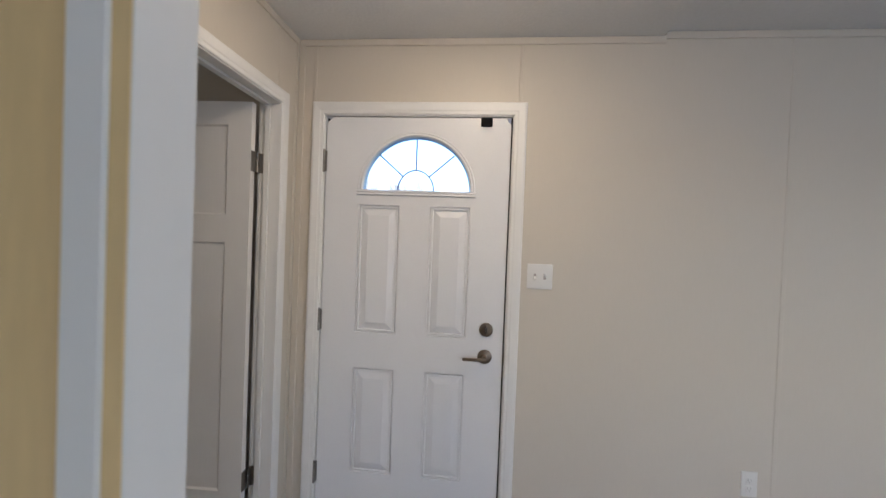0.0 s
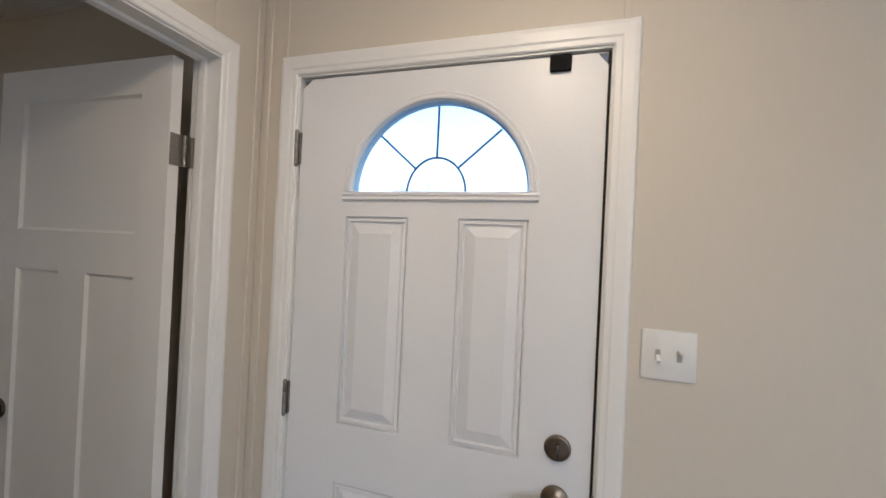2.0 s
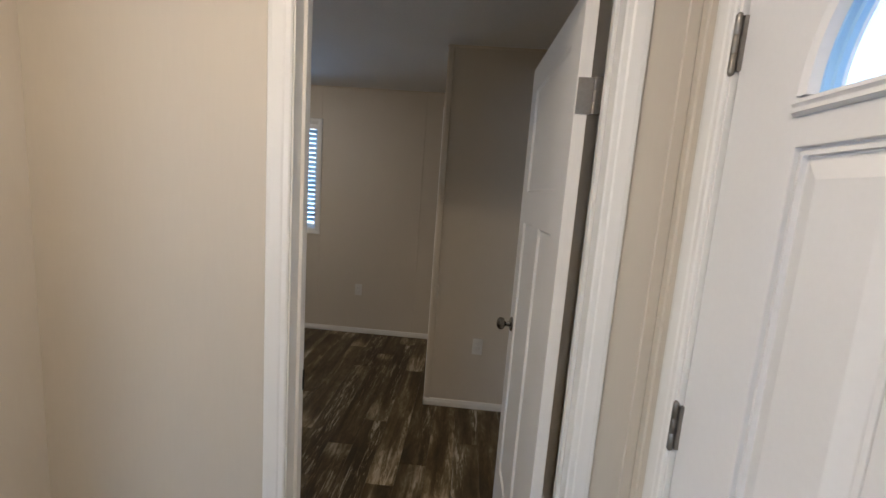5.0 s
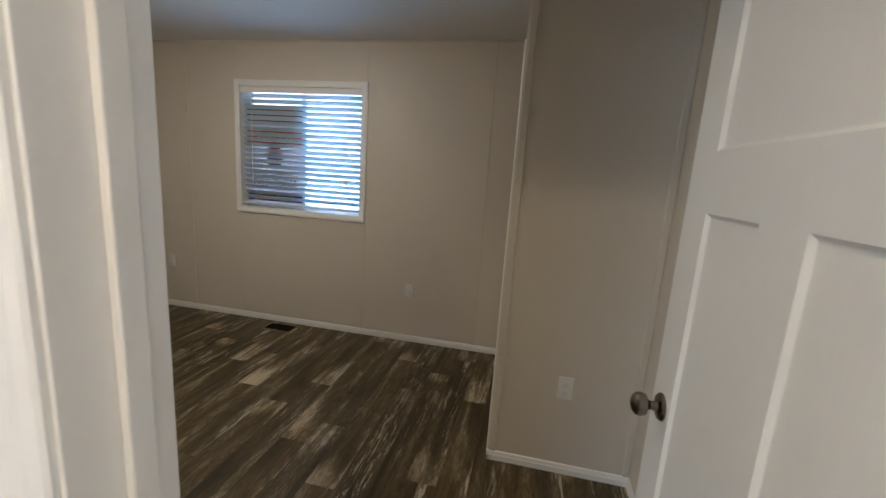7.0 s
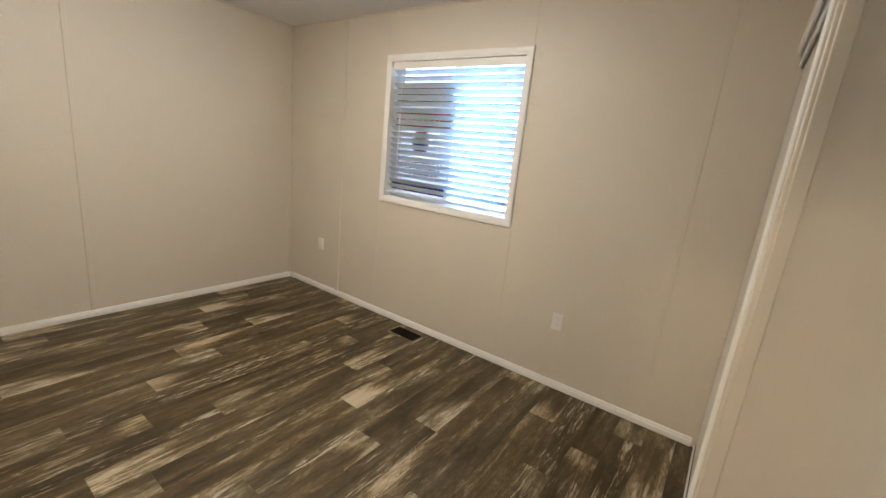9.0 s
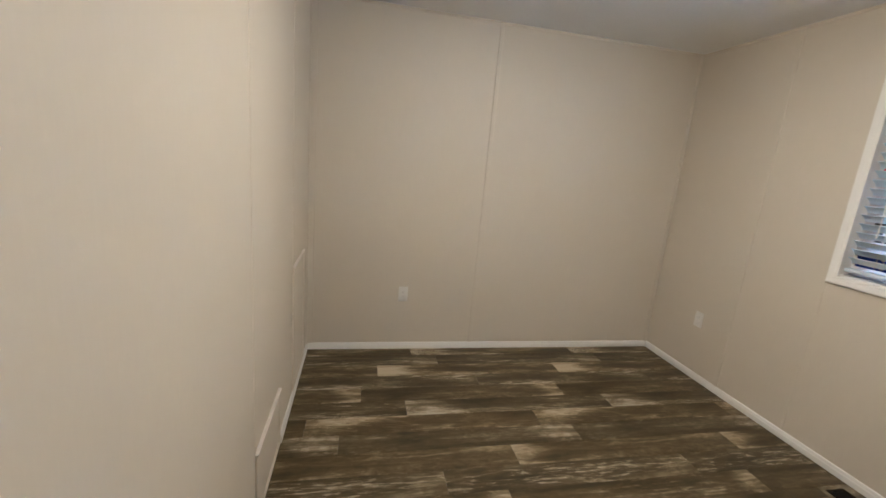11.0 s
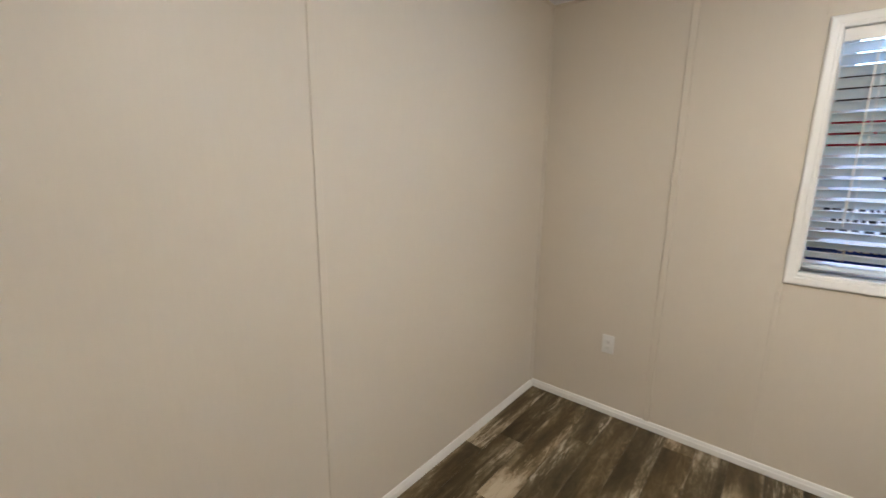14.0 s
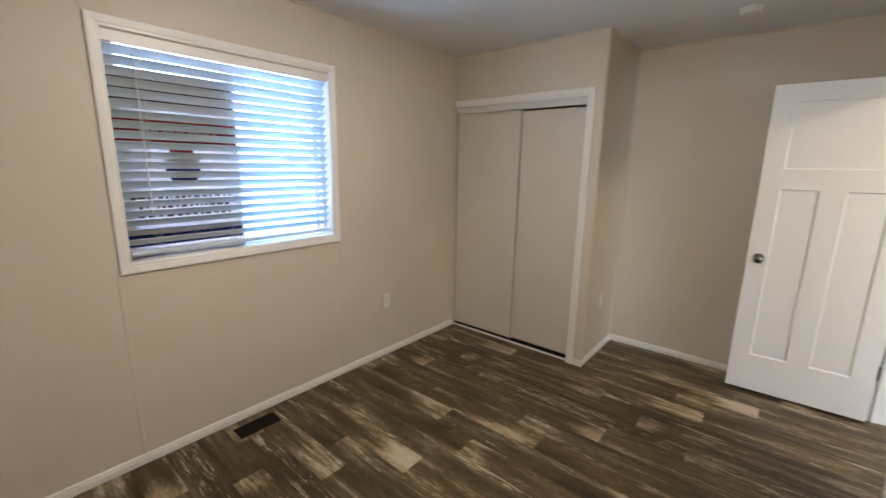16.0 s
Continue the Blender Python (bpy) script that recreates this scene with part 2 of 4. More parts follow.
SIGN_R = sign_board_material("sign_red", (0.75, 0.012, 0.04), (0.95, 0.05, 0.10), 0.9)
SIGN_B = sign_board_material("sign_blue", (0.018, 0.06, 0.42), (0.03, 0.10, 0.65), 0.9)


# ---- mesh helpers ----
def box(bm, x0, x1, y0, y1, z0, z1):
    v = [bm.verts.new((x, y, z)) for x in (x0, x1) for y in (y0, y1) for z in (z0, z1)]
    for f in ((0, 1, 3, 2), (4, 6, 7, 5), (0, 4, 5, 1), (2, 3, 7, 6), (0, 2, 6, 4), (1, 5, 7, 3)):
        bm.faces.new([v[i] for i in f])
    return v


def soft_box(bm, x0, x1, y0, y1, z0, z1, r=0.002, n=2):
    v = box(bm, x0, x1, y0, y1, z0, z1)
    edges = list({e for q in v for e in q.link_edges})
    bmesh.ops.bevel(bm, geom=edges, offset=r, segments=n, affect="EDGES", profile=0.5)


def lathe(bm, m, rings, n=28, cap=True):
    """Rings of (radius, height) turned about the local z of m."""
    loops = []
    for r, h in rings:
        loops.append([bm.verts.new(m @ Vector((r * math.cos(2 * math.pi * i / n), r * math.sin(2 * math.pi * i / n), h))) for i in range(n)])
    for a, b in zip(loops, loops[1:]):
        for i in range(n):
            bm.faces.new((a[i], a[(i + 1) % n], b[(i + 1) % n], b[i]))
    if cap:
        bm.faces.new(loops[0][::-1])
        bm.faces.new(loops[-1])


def finish(bm, name, mat, smooth=False):
    bmesh.ops.recalc_face_normals(bm, faces=bm.faces)
    me = bpy.data.meshes.new(name)
    bm.to_mesh(me)
    bm.free()
    me.materials.append(mat)
    if smooth:
        for f in me.polygons:
            f.use_smooth = True
        me.set_sharp_from_angle(angle=radians(35))
    return me


def part(name, bm, mat, parent=None, label="", smooth=False):
    ob = new(name, finish(bm, name, mat, smooth))
    if parent is not None:
        ob.parent = parent
        ob.matrix_parent_inverse = parent.matrix_basis.inverted()
    if label:
        ob["label"] = label
    return ob


def boxes(*rows):
    bm = bmesh.new()
    for r in rows:
        box(bm, *r)
    return bm


def softs(*rows, r=0.002):
    bm = bmesh.new()
    for row in rows:
        soft_box(bm, *row, r=r)
    return bm


def thing(name, at, label, category, group=""):
    e = new(name)
    e.matrix_basis = at if isinstance(at, Matrix) else Matrix.Translation(at)
    return tagged(e, label, category, group)


def structure(name, bm, mat, label, category, smooth=False):
    return tagged(part(name, bm, mat, None, "", smooth), label, category, "", "structure")


def sweep(bm, m, path, profile, closed=False):
    """A trim of the given profile (outward offset, thickness) along a path in the local plane of m (u, v), mitred; w is out of the wall. The offset goes to the path's right."""
    n = len(path)
    pts = [Vector(q) for q in path]
    loops = []
    for i in range(n):
        ds = []
        if closed or i > 0:
            ds.append((pts[i] - pts[i - 1]).normalized())
        if closed or i < n - 1:
            ds.append((pts[(i + 1) % n] - pts[i]).normalized())
        ns = [Vector((d.y, -d.x)) for d in ds]
        nn = sum(ns, Vector((0, 0)))
        nn = nn / (nn.dot(ns[0])) if len(ns) > 1 else ns[0]
        loops.append([bm.verts.new(m @ Vector((pts[i].x + nn.x * o, pts[i].y + nn.y * o, w))) for o, w in profile])
    k = len(profile)
    for a in range(n if closed else n - 1):
        A, B = loops[a], loops[(a + 1) % n]
        for j in range(k):
            bm.faces.new((A[j], A[(j + 1) % k], B[(j + 1) % k], B[j]))
    if not closed:
        bm.faces.new(loops[0])
        bm.faces.new(loops[-1][::-1])


# local planes: u along the wall, v up, w out of the wall into the room
def facing_south(y):
    return Matrix(((1, 0, 0, 0), (0, 0, -1, y), (0, 1, 0, 0), (0, 0, 0, 1)))


def facing_east(x):
    return Matrix(((0, 0, 1, x), (1, 0, 0, 0), (0, 1, 0, 0), (0, 0, 0, 1)))


def facing_west(x):
    return Matrix(((0, 0, -1, x), (1, 0, 0, 0), (0, 1, 0, 0), (0, 0, 0, 1)))


def facing_north(y):
    return Matrix(((1, 0, 0, 0), (0, 0, 1, y), (0, 1, 0, 0), (0, 0, 0, 1)))


CASING = [(0.0, -0.001), (0.0, 0.007), (0.004, 0.010), (0.016, 0.0105), (0.021, 0.013), (0.046, 0.015), (0.056, 0.014), (0.060, 0.009), (0.060, -0.001)]
BASE = [(0.0, 0.0), (0.010, 0.0), (0.0115, 0.004), (0.0115, 0.030), (0.009, 0.036), (0.008, 0.044), (0.005, 0.051), (0.0, 0.052)]

# ---- plan ----
WX, EX, HX = -4.010, -1.122, -1.035          # bedroom west face, bedroom east face, hall face of the partition
SY, NY = -2.270, 2.122                       # bedroom south face, north face
CX, CY = -2.737, 1.438                       # closet corner: side face and front face
TOP, TOP2 = 2.412, 2.432                     # ceilings
LX, LY = 3.40, -3.20                         # living room: east and south faces

# ---- setting ----
floor = structure("floor", boxes((WX - 0.15, LX + 0.15, LY - 0.15, NY + 0.15, -0.20, -0.005)), SUBFLOOR, "dark floor deck under the planks", "floor")
structure("ceiling", boxes((WX - 0.15, 0.69, LY - 0.15, NY + 0.15, TOP, TOP + 0.12), (0.69, LX + 0.15, LY - 0.15, NY + 0.15, TOP2, TOP2 + 0.10)), CEIL, "white stippled ceiling with a shallow step", "ceiling")
wall_w = structure("wall_west", boxes((WX - 0.15, WX, LY - 0.1, -1.005, 0, TOP), (WX - 0.15, WX, 0.135, NY, 0, TOP), (WX - 0.15, WX, -1.005, 0.135, 0, 1.032), (WX - 0.15, WX, -1.005, 0.135, 2.062, TOP)), WALL, "beige vinyl panelled wall with a window", "wall")
wall_s = structure("wall_south", boxes((WX, EX, SY - 0.1, SY, 0, TOP)), WALL, "beige vinyl panelled wall with vertical battens", "wall")
wall_n = structure("wall_north", boxes((WX - 0.15, -0.905, NY, NY + 0.15, 0, TOP), (0.042, LX + 0.15, NY, NY + 0.15, 0, TOP2), (-0.905, 0.042, NY, NY + 0.15, 2.055, TOP)), WALL, "beige vinyl panelled outer wall with the entry door", "wall")
wall_p = structure("wall_partition", boxes((EX, HX, LY, 1.176, 0, TOP), (EX, HX, 1.965, NY, 0, TOP), (EX, HX, 1.176, 1.965, 2.058, TOP)), WALL, "beige panelled partition with the bedroom doorway", "wall")
wall_c = structure("wall_closet", boxes((CX - 0.08, CX, CY, NY, 0, TOP)), WALL, "beige panelled side wall of the closet", "wall")
structure("wall_closet_front", boxes((WX, CX - 0.08, CY, CY + 0.08, 2.012, TOP), (-2.845, CX - 0.08, CY, CY + 0.08, 0, 2.012)), WALL, "beige panelled wall over the closet doors", "wall")
structure("wall_living_south", boxes((WX, 0.75, LY - 0.1, LY, 0, TOP), (2.45, LX + 0.15, LY - 0.1, LY, 0, TOP2), (0.75, 2.45, LY - 0.1, LY, 0, 0.9), (0.75, 2.45, LY - 0.1, LY, 2.1, TOP)), WALL, "beige panelled wall with a window opening", "wall")
structure("wall_living_east", boxes((LX, LX + 0.15, LY, -1.6, 0, TOP2), (LX, LX + 0.15, 0.1, NY, 0, TOP2), (LX, LX + 0.15, -1.6, 0.1, 0, 0.9), (LX, LX + 0.15, -1.6, 0.1, 2.1, TOP2)), WALL, "beige panelled wall of the living room with a window opening", "wall")
# end of the wall beside the first steps, with its white casing
stub = structure("wall_stub", boxes((HX, -0.337, 0.431, 0.491, 0, TOP)), WALL, "short wall with a tan board face, ending in a white jamb", "wall")
part("board_face", softs((HX + 0.002, -0.337, 0.4265, 0.4309, 0, TOP - 0.002), r=0.0008), TAN, stub, "tan wood-toned board face")
part("jamb", softs((-0.337, -0.3355, 0.4275, 0.4905, 0, TOP), r=0.0005), TRIM, stub, "white painted jamb")
part("casing", softs((-0.382, -0.351, 0.4215, 0.4264, 0, TOP), r=0.001), TRIM, stub, "white casing")


def batten(parent, m, u, z0, z1, w=0.022):
    t = 0.0052 if w > 0.025 else 0.0024
    bm = bmesh.new()
    sweep(bm, m, [(u - w / 2, z0), (u - w / 2, z1)], [(0, -0.001), (0.001, t * 0.65), (0.003, t), (w - 0.003, t), (w - 0.001, t * 0.65), (w, -0.001)])
    part("batten", bm, WALL, parent)


batten(wall_s, facing_north(SY), -2.38, 0.05, TOP, 0.030)
batten(wall_s, facing_north(SY), EX - 0.022, 0.05, TOP, 0.042)
batten(wall_s, facing_north(SY), WX + 0.016, 0.05, TOP, 0.030)
batten(wall_w, facing_east(WX), -1.535, 0.05, TOP, 0.036)
for u, a, b in ((-1.050, 0.05, 0.975), (0.178, 0.05, 0.975), (-1.050, 2.118, TOP), (0.160, 2.118, TOP), (1.166, 0.05, TOP)):
    batten(wall_w, facing_east(WX), u, a, b, 0.018)
for u in (-1.625, -0.765):
    batten(wall_p, facing_west(EX), u, 0.05, TOP, 0.018)
batten(wall_p, facing_west(EX), SY + 0.02, 0.05, TOP, 0.036)
batten(wall_p, facing_east(HX), 1.935, 2.112, TOP - 0.03, 0.020)
batten(wall_p, facing_east(HX), NY - 0.018, 0, TOP - 0.03, 0.030)
batten(wall_n, facing_south(NY), HX + 0.018, 0, TOP - 0.03, 0.030)
batten(wall_n, facing_south(NY), -0.948, 2.112, TOP - 0.03, 0.018)
batten(wall_n, facing_south(NY), 0.058, 2.112, TOP - 0.03, 0.018)
batten(wall_n, facing_south(NY), 1.247, 0.05, TOP2 - 0.03, 0.020)
batten(wall_n, facing_south(NY), 2.467, 0.05, TOP2 - 0.03, 0.020)
batten(wall_c, facing_east(CX), CY + 0.020, 0.05, TOP, 0.034)
batten(wall_c, facing_east(CX), NY - 0.018, 0.05, TOP, 0.030)
batten(wall_c, facing_south(CY), CX - 0.016, 0.05, TOP, 0.030)

# flat strip under the ceiling of the entry
CROWN = [(0, -0.001), (0, 0.006), (0.004, 0.008), (0.030, 0.008), (0.033, 0.004), (0.033, -0.001)]
bm = bmesh.new()
sweep(bm, facing_south(NY), [(0.70, TOP - 0.034), (HX, TOP - 0.034)], CROWN)
sweep(bm, facing_south(NY), [(LX, TOP2 - 0.034), (0.70, TOP2 - 0.034)], CROWN)
sweep(bm, facing_east(HX), [(NY, TOP - 0.034), (0.495, TOP - 0.034)], CROWN)
structure("trim", bm, WALL, "narrow beige strip under the ceiling", "trim")
bm = bmesh.new()
COVE = [(0, -0.001), (0, 0.004), (0.010, 0.010), (0.0125, 0.010), (0.0125, -0.001)]
for m, a, b in ((facing_north(SY), EX, WX), (facing_east(WX), CY, SY), (facing_south(CY), CX, WX), (facing_east(CX), NY, CY), (facing_west(EX), NY, SY), (facing_south(NY), EX, CX)):
    sweep(bm, m, [(a, TOP - 0.0125), (b, TOP - 0.0125)], COVE)
structure("trim_bedroom", bm, WALL, "thin beige cove under the bedroom ceiling", "trim")


def baseboard(m, a, b):
    """A run from u=a to u=b, seen from the room."""
    bm = bmesh.new()
    pr = [(h, w) for w, h in BASE]
    sweep(bm, m, [(b, 0.0), (a, 0.0)], pr)
    structure("baseboard", bm, TRIM, "low white rounded baseboard along the beige wall", "baseboard")


baseboard(facing_east(WX), SY, CY)
baseboard(facing_north(SY), WX + 0.0115, EX - 0.0115)
baseboard(facing_west(EX), SY, -1.235)
baseboard(facing_west(EX), -0.735, 1.128)
baseboard(facing_east(CX), CY - 0.0115, NY)
baseboard(facing_south(NY), CX + 0.0115, EX)
baseboard(facing_south(CY), -2.79, CX + 0.0115)
baseboard(facing_south(NY), 0.095, LX)
baseboard(facing_east(HX), 0.495, 1.126)


# ---- entry door ----
def ring(n, a, b, cx, cz, start=0.0, stop=math.pi):
    return [(cx + a * math.cos(start + (stop - start) * i / n), cz + b * math.sin(start + (stop - start) * i / n)) for i in range(n + 1)]


FX, FZ = -0.428, 1.682                       # middle of the fanlight's sill
DX0, DX1, DZ0, DZ1 = -0.884, 0.0205, 0.020, 2.036
DY = NY + 0.010                              # inner face of the leaf


def arch_plate(bm, x0, x1, z0, z1, y0, y1, arch):
    """A plate with an arched hole; arch runs from right to left over the top."""
    loop = arch
    outer = []
    for i, (x, z) in enumerate(loop):
        a = math.atan2(z - FZ, x - FX)
        c, s = math.cos(a), math.sin(a)
        k = min(((x1 - FX) / c) if c > 1e-6 else 1e9, ((x0 - FX) / c) if c < -1e-6 else 1e9, ((z1 - FZ) / s) if s > 1e-6 else 1e9)
        outer.append((FX + c * k, FZ + s * k))
    rows = {}
    for y in (y0, y1):
        rows[y] = [bm.verts.new((x, y, z)) for x, z in loop], [bm.verts.new((x, y, z)) for x, z in outer]
    for i in range(len(loop) - 1):
        for y in (y0, y1):
            A, B = rows[y]
            bm.faces.new((A[i], A[i + 1], B[i + 1], B[i]))
        bm.faces.new((rows[y0][0][i], rows[y1][0][i], rows[y1][0][i + 1], rows[y0][0][i + 1]))


def entry_door():
    d = thing("door_1", (DX0, DY, 0), "closed white steel entry door with a fanlight", "door")
    d["kind"] = "structure"
    bm = bmesh.new()
    t = 0.044
    box(bm, DX0, DX1, DY + 0.012, DY + t, DZ0, FZ)
    cols = ((DX0, -0.712), (-0.504, -0.354), (-0.158, DX1))
    for a, b in cols:
        box(bm, a, b, DY, DY + 0.012, DZ0, FZ)
    for a, b in ((-0.712, -0.504), (-0.354, -0.158)):
        for z0, z1 in ((DZ0, 0.272), (0.798, 0.974), (1.608, FZ)):
            box(bm, a, b, DY, DY + 0.012, z0, z1)
    arch_plate(bm, DX0, DX1, FZ, DZ1, DY, DY + t, ring(40, 0.266, 0.262, FX, FZ))
    box(bm, DX0, DX1, DY + 0.001, DY + t - 0.001, DZ1 - 0.002, DZ1)
    part("leaf", bm, DOORW, d)
    for a, b in ((-0.712, -0.504), (-0.354, -0.158)):
        for z0, z1 in ((0.272, 0.798), (0.974, 1.608)):
            bm = bmesh.new()
            prof = ((0.0, 0.0), (0.0015, 0.0005), (0.0025, 0.0116), (0.0055, 0.0116), (0.0080, 0.004), (0.0150, 0.003), (0.0162, 0.0117), (0.0192, 0.0117), (0.024, 0.0085), (0.050, 0.0005), (0.052, 0.000))
            loops = [[bm.verts.new((x, DY + w, z)) for x, z in ((a + o, z0 + o), (b - o, z0 + o), (b - o, z1 - o), (a + o, z1 - o))] for o, w in prof]
            for A, B in zip(loops, loops[1:]):
                for i in range(4):
                    bm.faces.new((A[i], A[(i + 1) % 4], B[(i + 1) % 4], B[i]))
            bm.faces.new(loops[-1])
            part("raised_panel", bm, DOORW, d)
    # moulded frame of the fanlight: an arch and a sill
    fan = part("fanlight_frame", fan_frame(), DOORW, d, "white moulded arch round the glass", True)
    bm = bmesh.new()
    arch = ring(40, 0.266, 0.262, FX, FZ)
    near, far = ([bm.verts.new((x, y, z)) for x, z in arch] for y in (DY + 0.030, DY + 0.034))
    bm.faces.new(near)
    bm.faces.new(far[::-1])
    for i in range(len(arch)):
        j = (i + 1) % len(arch)
        bm.faces.new((near[i], far[i], far[j], near[j]))
    # inner edge of the arch, tinted with the sky's blue light
    rim = bmesh.new()
    rows = [[rim.verts.new((FX + (0.265 + o) * math.cos(math.pi * i / 44), DY + w, FZ + (0.261 + o) * math.sin(math.pi * i / 44))) for o, w in ((-0.001, 0.0062), (-0.003, 0.008), (-0.003, 0.018), (-0.007, 0.020), (-0.007, 0.0298))] for i in range(45)]
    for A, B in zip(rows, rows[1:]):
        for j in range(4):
            rim.faces.new((A[j], A[j + 1], B[j + 1], B[j]))
    part("sky_lit_rim", rim, SKY_RIM, fan, "inner edge of the arch, sky's blue light put into its colour", True)
    g = part("glass_pane", bm, GLASS, fan, "clear arched glass")
    g.visible_shadow = False
    # lead cames: small arch and three spokes, coloured with the sky's blue glare
    bm = bmesh.new()
    mx = FX - 0.006
    inner = ring(24, 0.090, 0.103, mx, FZ)
    strip(bm, inner, 0.0033)
    for deg in (44, 90, 136):
        a = radians(deg)
        strip(bm, [(mx + 0.090 * math.cos(a), FZ + 0.103 * math.sin(a)), (mx + 0.260 * math.cos(a), FZ + 0.256 * math.sin(a))], 0.0033)
    part("came", bm, CAME, fan, "lead came, blue glare of the sky put into its colour")
    # hinges
    for z in (1.818, 1.030, 0.262):
        h = bmesh.new()
        lathe(h, Matrix.Translation((DX0 - 0.007, DY - 0.012, z - 0.052)), [(0.003, -0.006), (0.006, -0.002), (0.0065, 0.0), (0.0065, 0.034), (0.0058, 0.035), (0.0065, 0.036), (0.0065, 0.068), (0.0058, 0.069), (0.0065, 0.070), (0.0065, 0.104), (0.006, 0.106), (0.003, 0.110)], 14)
        box(h, DX0 - 0.006, DX0 + 0.004, DY - 0.008, DY + 0.020, z - 0.05, z + 0.05)
        part("hinge", h, STEEL, d, "satin steel butt hinge", True)
    # deadbolt with thumb turn
    b = bmesh.new()
    m = pose(-0.061, DY, 1.024, 90, 0, 0)
    lathe(b, m, [(0.033, 0.0), (0.034, 0.004), (0.032, 0.010), (0.027, 0.012), (0.025, 0.009), (0.010, 0.010)])
    bolt = part("deadbolt", b, BRONZE, d, "round dark nickel deadbolt", True)
    b = bmesh.new()
    soft_box(b, -0.066, -0.056, DY - 0.030, DY - 0.013, 1.007, 1.041, 0.004, 3)
    part("thumb_turn", b, NICKEL, bolt, "small thumb turn", True)
    # lever handle
    b = bmesh.new()
    m = pose(-0.063, DY, 0.893, 90, 0, 0)
    lathe(b, m, [(0.034, 0.0), (0.035, 0.004), (0.033, 0.009), (0.026, 0.013), (0.013, 0.016), (0.011, 0.040), (0.013, 0.044), (0.014, 0.052), (0.010, 0.056)])
    rose = part("lever_rose", b, BRONZE, d, "round antique bronze rose", True)
    b = bmesh.new()
    soft_box(b, -0.168, -0.055, DY - 0.058, DY - 0.045, 0.884, 0.901, 0.005, 3)
    for v in b.verts:
        k = max(0.0, (-0.075 - v.co.x) / 0.093)
        v.co.z = 0.890 + (v.co.z - 0.8925) * (1 - 0.15 * k) - 0.006 * k * k
        v.co.y += 0.012 * k * k
    part("lever", b, BRONZE, rose, "curved antique bronze lever", True)
    return d


def strip(bm, pts, w):
    for (x0, z0), (x1, z1) in zip(pts, pts[1:]):
        dx, dz = x1 - x0, z1 - z0
        l = math.hypot(dx, dz)
        nx, nz = -dz / l * w / 1, dx / l * w / 1
        q = [(x0 + nx, z0 + nz), (x1 + nx, z1 + nz), (x1 - nx, z1 - nz), (x0 - nx, z0 - nz)]
        front = [bm.verts.new((x, DY + 0.0265, z)) for x, z in q]
        back = [bm.verts.new((x, DY + 0.0298, z)) for x, z in q]
        bm.faces.new(front)
        for i in range(4):
            bm.faces.new((front[i], back[i], back[(i + 1) % 4], front[(i + 1) % 4]))


def fan_frame():
    bm = bmesh.new()
    prof = [(-0.001, 0.006), (-0.001, 0.002), (0.003, -0.009), (0.008, -0.011), (0.012, -0.007), (0.014, -0.007), (0.019, -0.010), (0.023, -0.006), (0.024, 0.002)]
    n = 44
    loops = []
    for i in range(n + 1):
        a = math.pi * i / n
        c, s = math.cos(a), math.sin(a)
        loops.append([bm.verts.new((FX + (0.265 + o) * c, DY + w, FZ + (0.261 + o) * s)) for o, w in prof])
    for A, B in zip(loops, loops[1:]):
        for j in range(len(prof) - 1):
            bm.faces.new((A[j], A[j + 1], B[j + 1], B[j]))
    sill = [(0.018, 0.001), (0.004, 0.001), (-0.009, -0.004), (-0.011, -0.010), (-0.007, -0.015), (-0.007, -0.018), (-0.010, -0.023), (-0.004, -0.028), (0.002, -0.028)]
    ends = [[bm.verts.new((x, DY + w, FZ + o)) for w, o in sill] for x in (FX - 0.292, FX + 0.292)]
    for j in range(len(sill) - 1):
        bm.faces.new((ends[0][j], ends[0][j + 1], ends[1][j + 1], ends[1][j]))
    bm.faces.new(ends[0])
    bm.faces.new(ends[1][::-1])
    return bm


entry_door()
# frame of the entry door: jambs, weatherstrip, threshold, casing
fr = structure("door_frame", softs((-0.905, -0.8885, NY - 0.001, NY + 0.15, 0, 2.055), (0.0275, 0.042, NY - 0.001, NY + 0.15, 0, 2.055), (-0.8885, 0.0275, NY - 0.001, NY + 0.15, 2.0405, 2.055), r=0.001), TRIM, "white painted frame of the entry door", "door frame")
part("weatherstrip", boxes((-0.8885, -0.884, DY + 0.020, DY + 0.05, 0.02, 2.04), (0.0205, 0.0275, DY + 0.004, DY + 0.05, 0.02, 2.04), (-0.884, 0.022, DY + 0.020, DY + 0.05, 2.036, 2.0405)), RUBBER, fr, "black weatherstrip")
part("threshold", softs((-0.8885, 0.0275, NY - 0.01, NY + 0.16, 0.0, 0.018)), STEEL, fr, "metal threshold")
part("strike_plate", softs((0.0255, 0.0295, NY - 0.002, NY + 0.022, 0.865, 0.925), r=0.001), BRONZE, fr, "dark strike plate")
bm = bmesh.new()
sweep(bm, facing_south(NY), [(0.032, 0.0), (0.032, 2.046), (-0.894, 2.046), (-0.894, 0.0)], CASING)
part("casing", bm, TRIM, fr, "white moulded casing")
c = thing("door_contact", (-0.096, DY, 1.996), "small black alarm contact on the entry door", "door sensor")
part("body", softs((-0.123, -0.069, DY - 0.015, DY - 0.0002, 1.994, 2.035), r=0.003), BLACK, c)


